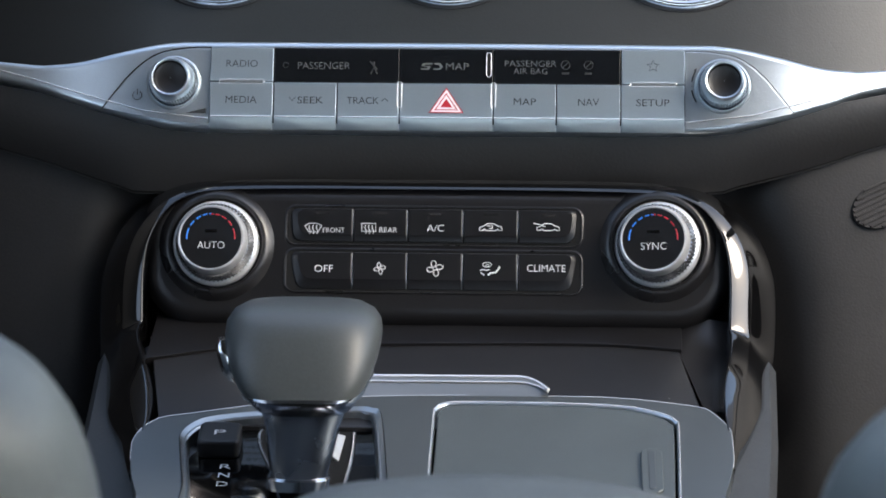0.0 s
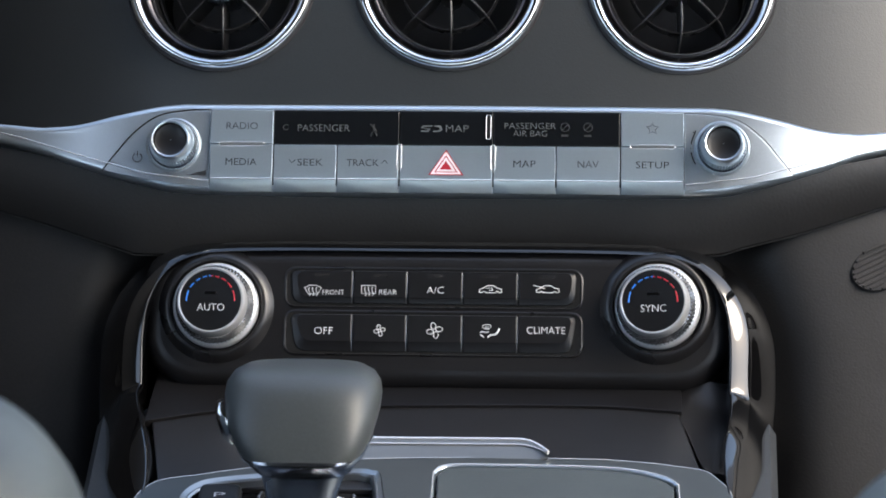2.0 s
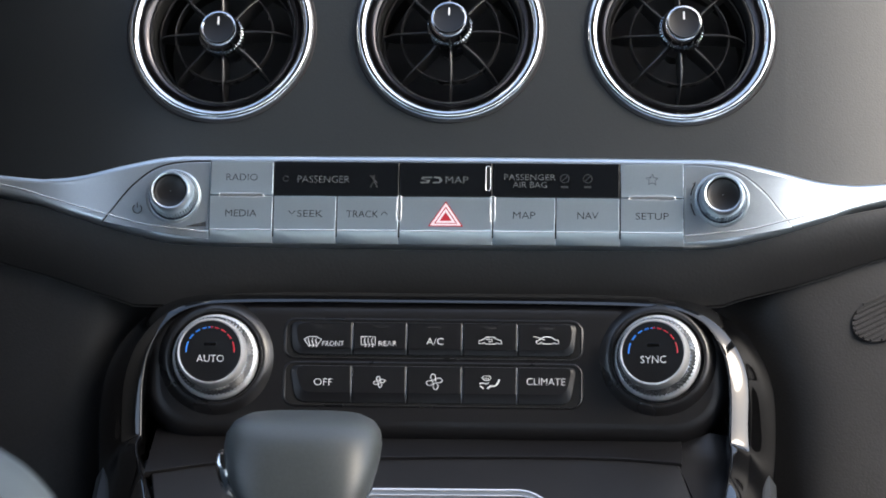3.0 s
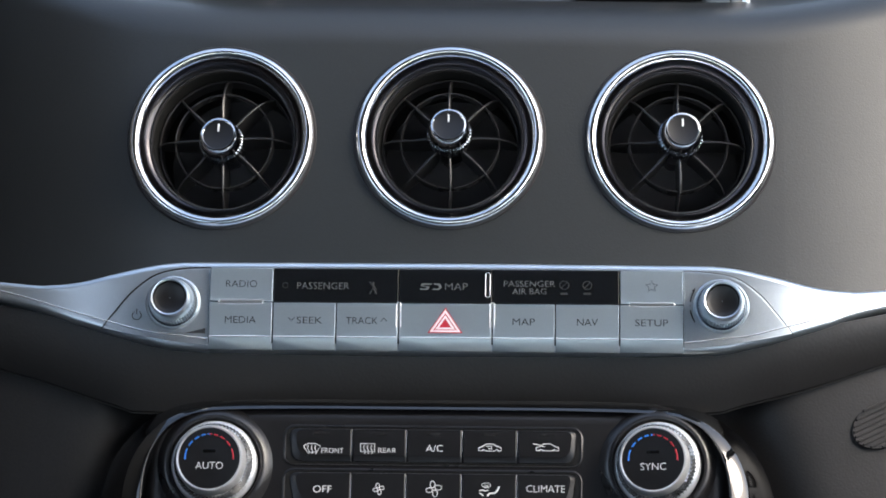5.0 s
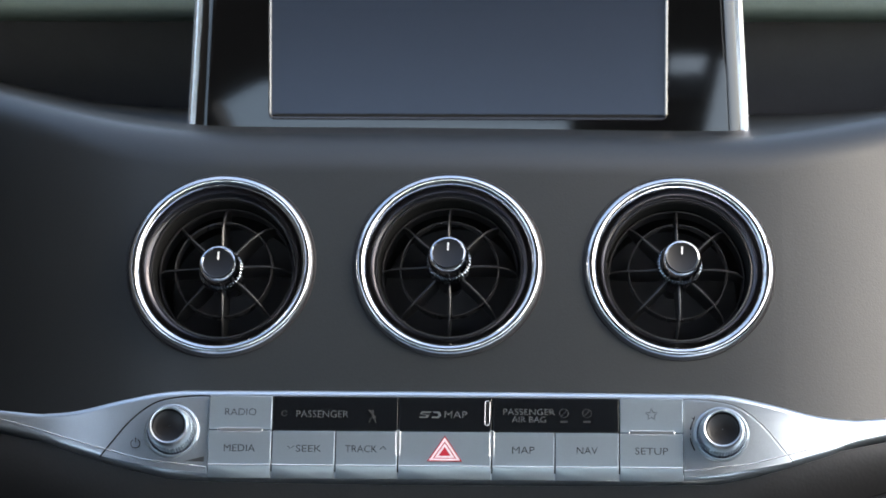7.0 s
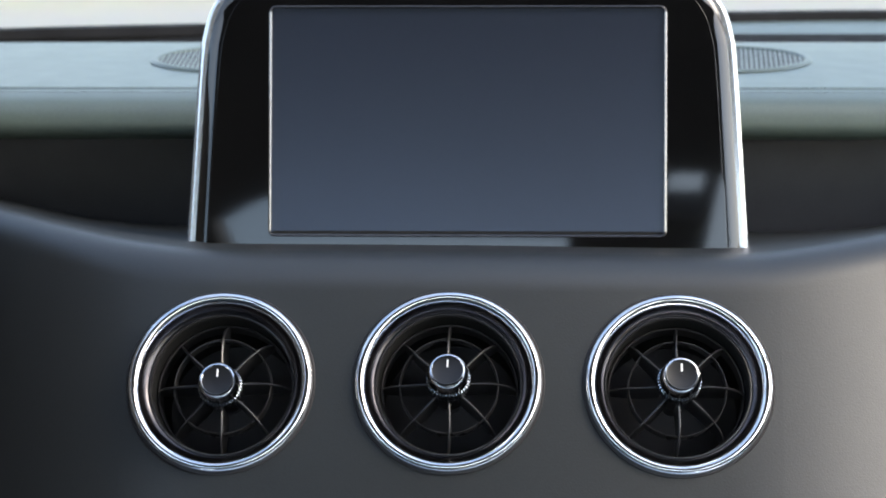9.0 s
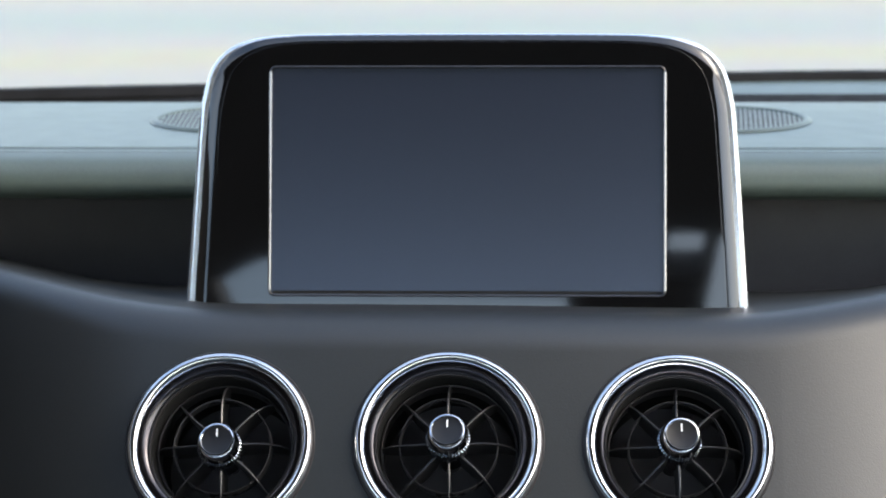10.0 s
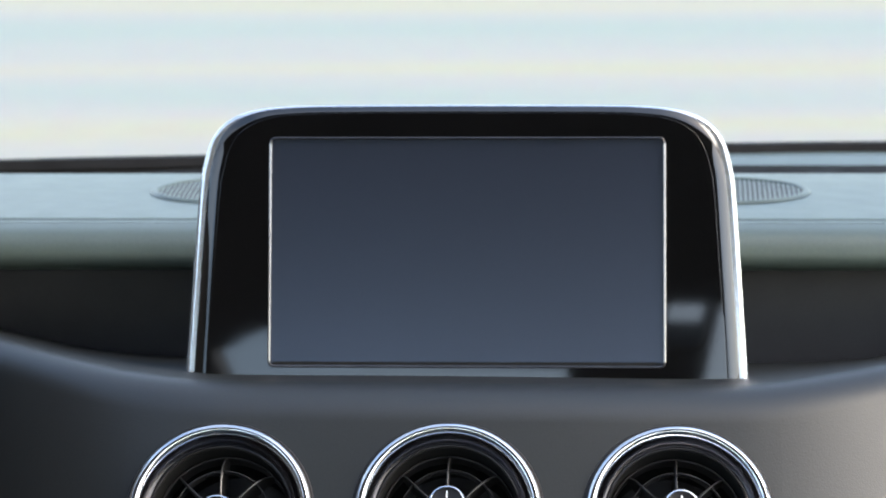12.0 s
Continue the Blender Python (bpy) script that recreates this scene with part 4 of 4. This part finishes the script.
# ---- tunnel console ----
console = thing("tunnel_console", CONSOLE, "grey painted tunnel console with a black tray", "console")
plate_out = smooth([(-105, -66), (-109, -52), (-111.4, -34), (-111.4, -27), (-109.4, -19.6), (-105, -13.2), (-100, -10.2), (-90, -7.6), (-74, -2.8), (-50, 2.6), (-20, 6.8), (20, 8.5), (53, 8.4), (67, 8.2), (75, 7.5), (86, 6.0), (97, 3.7), (105, 1.7), (109.2, -0.8), (113.5, -7.5), (116.6, -14), (117.2, -21), (116.6, -42), (113, -60)], 4)
plate_out += [(108, -240), (-104, -240)]
gate_shape = smooth([(-88.5, -60), (-93, -32), (-93.6, -23), (-89.6, -15), (-82, -10.4), (-63, -6.4), (-29, -2.2), (-21, -3.2), (-17.2, -9.8), (-12.0, -60)], 4) + [(-9, -140), (-88, -140)]


def inset(loop, d, cx=-51, cy=-70):
    return [(x + math.copysign(min(d, abs(x - cx)), cx - x), y + math.copysign(min(d, abs(y - cy)), cy - y)) for x, y in loop]


lid_hole = smooth([(2.5, -60), (2.4, -8), (2.9, -2.2), (5.0, 1.2), (9.4, 2.9), (20, 3.3), (53, 3.0), (75, 1.6), (86.5, -1.6), (93, -5.0), (96.2, -9.0), (97.2, -15), (96.2, -60)], 5) + [(94, -150), (3, -150)]


def lid_shape(d):
    return inset(lid_hole, d, 50, -75)


part("top_plate", slab([plate_out, gate_shape, lid_hole], -6, 0, 0.3, 2), CONSOLE_GREY, console)
# plate edge highlight painted as a pale stroke
part("plate_edge_glint", strokes([[(x, y, -0.1) for x, y in plate_out if y > -44]], 0.45), BRIGHT_SATIN, console, label="thin pale stroke for the highlight on the plate edge")
part("tray", slab([[(-104, -12), (109, -12), (98.5, 58), (-117, 58)]], -9, -3.0, 0.8), TRAY_BLACK, console, label="black sliding cover of the tray")
part("tray_back", slab([smooth([(-116, 37), (-108, 39.5), (-84, 46.5), (-40, 50.5), (20, 53), (67, 53.2), (92, 50.6), (100.5, 49.2)], 4) + [(101, 56), (101, 82), (-116, 82)]], -12, -1.6, 0.3), BLACK_PLASTIC, console, label="dark upright back of the tray")
rings = []
for x in steps(-30, 34, 12) + [36, 38, 40, 42, 43.6, 45, 46, 46.8]:
    back = 18.9 - 11.0 * (max(0.0, x - 34) / 12.8) ** 2.3 + 0.008 * x
    f = max(0.02, (back - 7.4) / 11.5)
    rings.append([(x, back, -4), (x, back + 0.2, 0.6), (x, back - 0.3, 2.2), (x, back - 1.4 * f, 2.9), (x, back - 3.0 * f, 2.6), (x, 7.6 + 6.4 * f, 1.6), (x, 7.6 + 3.0 * f, 0.7), (x, 7.2, -0.2), (x, 7.2, -4)])
part("finger_strip", skin(rings, True, True, True), STRIP_GREY, console, crease=60, label="satin silver finger strip")
# pale bar carries the highlight of the darker strip
part("strip_edge_glint", strokes([[(r[3][0], r[3][1] + 0.5, r[3][2] - 0.3) for r in rings]], 1.7), BRIGHT_SATIN, console, label="pale stroke for the highlight on the finger strip edge")
part("strip_ridge", strokes([[(r[4][0], r[4][1] - 1.4 * max(0.02, (r[3][1] - 7.4) / 11.5), r[4][2] - 0.3) for r in rings]], 0.8), BRIGHT_SATIN, console)
lid = part("storage_lid", slab([lid_shape(1.9)], -5, -0.2, 0.6), LID_GREY, console, label="grey flat storage lid")
part("lid_well", slab([lid_shape(-1.0)], -8, -5.2), GAP_BLACK, console)
part("lid_rim", strokes([[(x, y, -0.05) for x, y in lid_shape(0.0)]], 0.7, True), BRIGHT_SATIN, console)
part("lid_lip", skin([[(x, y, z) for x, y in lid_shape(d)] for d, z in ((0.1, -0.02), (0.5, -0.15), (0.8, -0.6), (0.9, -1.2), (0.9, -4.5))], True), SATIN, console, label="bright lip in front of the lid")
part("lid_grip", slab([rect(82.0, -62, 90.2, -31, 4)], -0.6, 1.2, 0.5), LID_GREY, lid, label="raised finger grip")
part("lid_grip_groove", slab([rect(84.8, -60, 87.4, -33, 1.1)], 1.0, 1.5, 0.2), CONSOLE_GREY, lid)
# shifter gate: a recessed plate inside a frame with two fine ridges
def gate_ring(d, z):
    return [(x, y, z) for x, y in inset(gate_shape, d)]


gate = part("gate_frame", skin([gate_ring(-0.4, -3), gate_ring(-0.4, 0.3), gate_ring(0.3, 0.7), gate_ring(0.9, 0.3), gate_ring(1.8, -0.2), gate_ring(2.4, 0.0), gate_ring(3.0, -0.6), gate_ring(3.6, -5.6)], True), GATE_SATIN, console, label="satin silver gate frame", crease=30)
part("gate_plate", slab([inset(gate_shape, 3.0)], -8, -5.0), GATE_GLOSS, console, label="glossy black gate plate")
pk = part("park_key", slab([rect(-86.5, -33.0, -70.5, -17.0, 2.6)], -5.4, 2.2, 1.4, 4), BLACK_PLASTIC, console, label="raised black parking key")
part("legend", lettering("P", 4.4, 3.0), PRINT_WHITE, pk, at=(-78.2, -25.4, 2.22), label="the letter P")
for s, y in (("R", -38.6), ("N", -44.6), ("D", -50.8)):
    part("gear_letter", lettering(s, 4.2, 3.0), PRINT_WHITE, console, at=(-75.0, y, -4.95), label="the letter " + s)
slot = smooth([(-60, -9.6), (-45, -9.0), (-31, -9.2), (-28.0, -12), (-27.4, -27), (-28.4, -45), (-31, -62), (-40, -70), (-50, -66), (-53.4, -56), (-57, -42), (-62.6, -26), (-64.4, -15)], 4, True)
part("gate_track", strokes([[(x, y, -4.8) for x, y in slot]], 1.5, True), CHROME, console, label="bright rim of the lever slot")
part("gate_boot", slab([slot], -7.5, -4.9), GAP_BLACK, console)
for pts in ([(-59, -17, -4.6), (-54.5, -17, -3.4), (-50.0, -40, -3.0), (-52.6, -41, -4.6)], [(-34.6, -16, -3.4), (-31, -16, -4.6), (-32.4, -34, -4.6), (-35.2, -33, -3.0)]):
    part("slot_guide", skin([pts, [(x, y, z - 1.0) for x, y, z in pts]], True, True, True), BRIGHT_SATIN, console, label="pale guide beside the lever")
# flanks
for s in (-1, 1):
    rings = []
    for y, xo in ((60, 140), (0, 137), (-60, 132), (-150, 125), (-240, 119)):
        rings.append([(s * (xo - 28), y, -8), (s * (xo - 3), y, -13), (s * xo, y, -18), (s * (xo + 2), y, -330), (s * (xo - 26), y, -330)])
    part("flank", skin(rings, True, True, True), SIDE_GREY, console, label="grey plastic console flank")
part("core", slab([[(-112, -238), (112, -238), (112, 40), (-112, 40)]], -430, -14), CAVITY, console)

# ---- gear lever ----
lever_at = CONSOLE @ Vector((-0.0454, -0.0571, -0.001))
lever = thing("gear_lever", pose(*lever_at, -13, 0, 0), "gear lever with a dark grey leather knob on the console", "gear lever")
part("stalk", loft([(0, 0, 0, 10.4, 9, 2.8), (0.3, 0, 6, 11.0, 9.5, 2.8), (1.0, 0, 14, 12.4, 11, 2.8), (1.6, 0, 22, 13.6, 12, 2.8), (2.2, 0, 28, 15.4, 13, 3), (2.4, 0, 33, 17.4, 15, 3)]), STALK_GLOSS, lever, label="dark glossy stalk")
part("base_trim", loft([(0, 0, -0.5, 11.8, 10.4, 2.8), (0.1, 0, 3.4, 11.8, 10.4, 2.8), (0.1, 0, 4.2, 11.0, 9.6, 2.8)]), CHROME, lever, label="thin chrome foot")
part("collar", loft([(2.4, 0, 28.4, 14.6, 12, 3), (2.4, -0.6, 29.0, 16.2, 14.0, 3), (2.5, -2.2, 31.0, 18.0, 16.5, 3.2), (2.6, -4.0, 34.0, 19.6, 20.2, 3.6), (2.6, -5.0, 36.4, 21.8, 21.6, 3.8), (2.6, -4.6, 37.4, 22.6, 21.6, 3.8), (2.5, -2.4, 43, 25.6, 20.8, 3.4)]), COLLAR_GLOSS, lever, label="polished silver collar")
part("knob", loft([(2.6, -5.0, 35.8, 14, 14, 3.2), (2.6, -4.9, 36.2, 19.0, 20.0, 3.8), (2.6, -4.5, 37.4, 21.8, 21.6, 4.2), (2.5, -3.4, 40, 23.6, 22.3, 4.2), (2.4, -2.1, 43.4, 25.3, 22.6, 4), (2.2, -0.64, 48, 27.0, 22.8, 3.6), (2.1, 1.36, 53, 28.3, 22.8, 3.2),
                   (2, 3.36, 58, 29, 22.6, 2.7), (2, 4.84, 62, 28.4, 21.6, 2.7), (2, 6.06, 65.2, 26.2, 19.4, 2.7), (2, 6.97, 67.4, 22, 15.4, 2.7), (2, 7.39, 68.4, 14, 9, 2.6)], n=64), KNOB_LEATHER, lever, label="dark grey leather knob")
part("release_key", loft([(-22.0, -4, 40.5, 2.6, 5, 2.4), (-23.8, -4, 43, 3.6, 6.5, 2.6), (-25.2, -4, 48, 3.8, 7, 2.6), (-26.6, -4, 53, 3.4, 6.5, 2.6), (-27.0, -4, 56, 2.2, 4.5, 2.4)]), CHROME, lever, label="chrome release key")

# ---- upright display ----
display = thing("infotainment_screen", SCREEN, "dark switched-off upright screen in a glossy black housing", "screen")
half = smooth([(0, 68.2), (60, 68.0), (84, 67.4), (99, 65.4), (109.8, 60.6), (116.9, 52.2), (120.6, 40.5), (122.6, 26), (125.6, -20), (128.0, -60), (129.6, -95)], 6)
outline = [(x - 0.6, y) for x, y in half] + [(-x - 0.6, y) for x, y in half[::-1][:-1]]
inner = [(x * 0.969 - 0.6, y * 0.978 + 0.7) for x, y in half] + [(-x * 0.969 - 0.6, y * 0.978 + 0.7) for x, y in half[::-1][:-1]]
win = rect(-89.6, -51.0, 89.0, 51.8, 2.0)


def within(f, z=None):
    """The inner outline drawn in by a factor."""
    ring = [((x + 0.6) * f - 0.6, y * f + 0.4 * (1 - f)) for x, y in inner]
    return ring if z is None else [(x, y, z) for x, y in ring]


part("edge_trim", slab([outline, within(0.90)], -18, -0.8, 2.2, 6), EDGE_SILVER, display, label="polished silver edge")
part("housing", slab([within(0.950), win], -10, 1.2, 0.2, 2), PIANO, display, label="glossy black housing")
part("housing_edge", skin([within(f, z) for f, z in ((1.002, -4.0), (1.001, -1.6), (0.999, -0.8), (0.996, -0.35), (0.988, 0.1), (0.976, 0.62), (0.964, 1.05), (0.957, 1.17), (0.9495, 1.19))], True), PIANO, display, label="rounded glossy rim", crease=80)
part("window_rim", strokes([[(x, y, 0.9) for x, y in rect(-90.0, -51.8, 89.4, 52.4, 2.4)]], 1.3, True), RIM_DARK, display, label="thin dark rim")
# brightness of the rim's sides is put into a paler colour
for x in (-90.0, 89.4):
    part("rim_bar", strokes([[(x, -49.5, 1.0), (x, 50.0, 1.0)]], 1.5), RIM_BRONZE_LIT, display, label="rim side painted paler as if catching light")
part("panel", slab([rect(-90, -51.4, 89.4, 52.2, 2)], -6, -0.9), DISPLAY, display, label="dark antiglare display panel")
# shadow at the window's foot, put in as a black bar
part("window_shadow", slab([rect(-88.6, -50.9, 88.0, -49.5, 0.5)], -0.88, -0.5), GAP_BLACK, display, label="dark bar for the shadow along the panel foot")

# ---- speaker grilles ----
def top_grille(x, turn):
    g = thing("speaker_grille", pose(x, 1.426, 1.0042, 0, 0, turn), "round slatted speaker grille in the dashboard top", "speaker grille", "dashboard speakers")
    part("rim", lathe([(45, -1), (45.3, 0.8), (46.4, 1.5), (48.2, 1.4), (49.8, 0.2)], 64), LEATHER_TOP_LIT, g)
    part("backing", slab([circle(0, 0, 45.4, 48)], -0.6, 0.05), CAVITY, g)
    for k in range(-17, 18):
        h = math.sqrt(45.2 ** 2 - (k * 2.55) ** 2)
        part("slat", slab([rect(-0.62, -h, 0.62, h)], 0.03, 0.55), LEATHER_TOP_LIT, g, at=(k * 2.55, 0, 0))
    return g


top_grille(0.133, -3.3)
top_grille(-0.117, 3.0)
tw = thing("side_speaker_grille", STACK @ pose(0.1862, 0.0240, -0.0206, 0, 0, 27) @ pose(0, 0, 0, 0, 8, 0), "small slatted oval grille in the lower dashboard", "speaker grille")
part("backing", slab([circle(0, 0, 14.2, 40, 9.6)], -0.6, 0.5), CAVITY, tw)
part("rim", strokes([[(x, y, 0.4) for x, y in circle(0, 0, 14.3, 48, 9.4)]], 0.8, True), LEATHER_DARK, tw)
for k in range(-4, 5):
    h = 14.0 * math.sqrt(1 - (k / 4.35) ** 2)
    part("slat", slab([rect(-h, -0.5, h, 0.5)], 0.3, 1.7, 0.2), LEATHER_DARK, tw, at=(0, k * 2.12, 0))

# ---- front seats and arm rest ----
def seat(cx, s, top, label):
    """s: the side on which the tunnel lies. A reclined backrest, its inner edge curving away towards the shoulder."""
    st = thing("front_seat", pose(cx, 0.60, 0.25), label, "car seat", "front seats")
    rings = []
    for dz, w, y in smooth([(-400, 232, 60), (-300, 240, 40), (-200, 244, 18), (-120, 246, 2), (-80, 246, -4), (-46, 245.4, -10), (-24, 242.5, -13), (-10, 237, -15), (0, 227, -16), (6, 214, -17), (10, 195, -18), (13, 150, -19), (15, 90, -20)], 5):
        rings.append(superellipse(0, y, top + dz, w, 56 if dz < 0 else 40, 2.6, 56))
    part("backrest", skin(rings, True, True, True), SEAT_LEATHER, st, label="grey leather backrest")
    piping = [(s * (w - 0.5), y, top + dz) for dz, w, y in ((-300, 240, 40), (-200, 244, 18), (-120, 246, 2), (-80, 245, -4))]
    part("piping", strokes([smooth(piping, 4)], 3.0), SIDE_GREY, st)
    part("cushion", loft([(0, 300, 60, 235, 260, 4), (0, 300, 130, 250, 280, 4), (0, 300, 200, 248, 278, 3.6), (0, 300, 235, 220, 250, 3.4), (0, 300, 245, 150, 190, 3)]), SEAT_LEATHER, st)
    return st


seat(-0.3066, 1, 687, "grey leather front seat beside the tunnel console")
seat(0.3562, -1, 674, "grey leather front seat beside the tunnel console")
rest = thing("arm_rest", pose(0.031, 0.56, 0.81), "grey leather arm rest on the tunnel console", "arm rest")
part("pad", loft([(0, 0, 4, 78, 150, 5), (0, 0, 12, 80, 152, 5), (0, 0, 30, 79, 152, 4.5), (0, 0, 38, 72, 148, 4), (0, 0, 42.5, 54, 142, 3.5), (0, 0, 44, 30, 136, 3)]), SEAT_LEATHER, rest, label="padded grey leather top")
part("seam_piping", strokes([[p for p in superellipse(0, 0, 30, 79.2, 152.2, 4.5, 60)]], 1.4, True), SIDE_GREY, rest)
part("bin", loft([(0, 0, -330, 84, 146, 6), (0, 0, -20, 80, 148, 6), (0, 0, 3, 78, 148, 6)]), SIDE_GREY, rest, label="grey plastic storage bin")
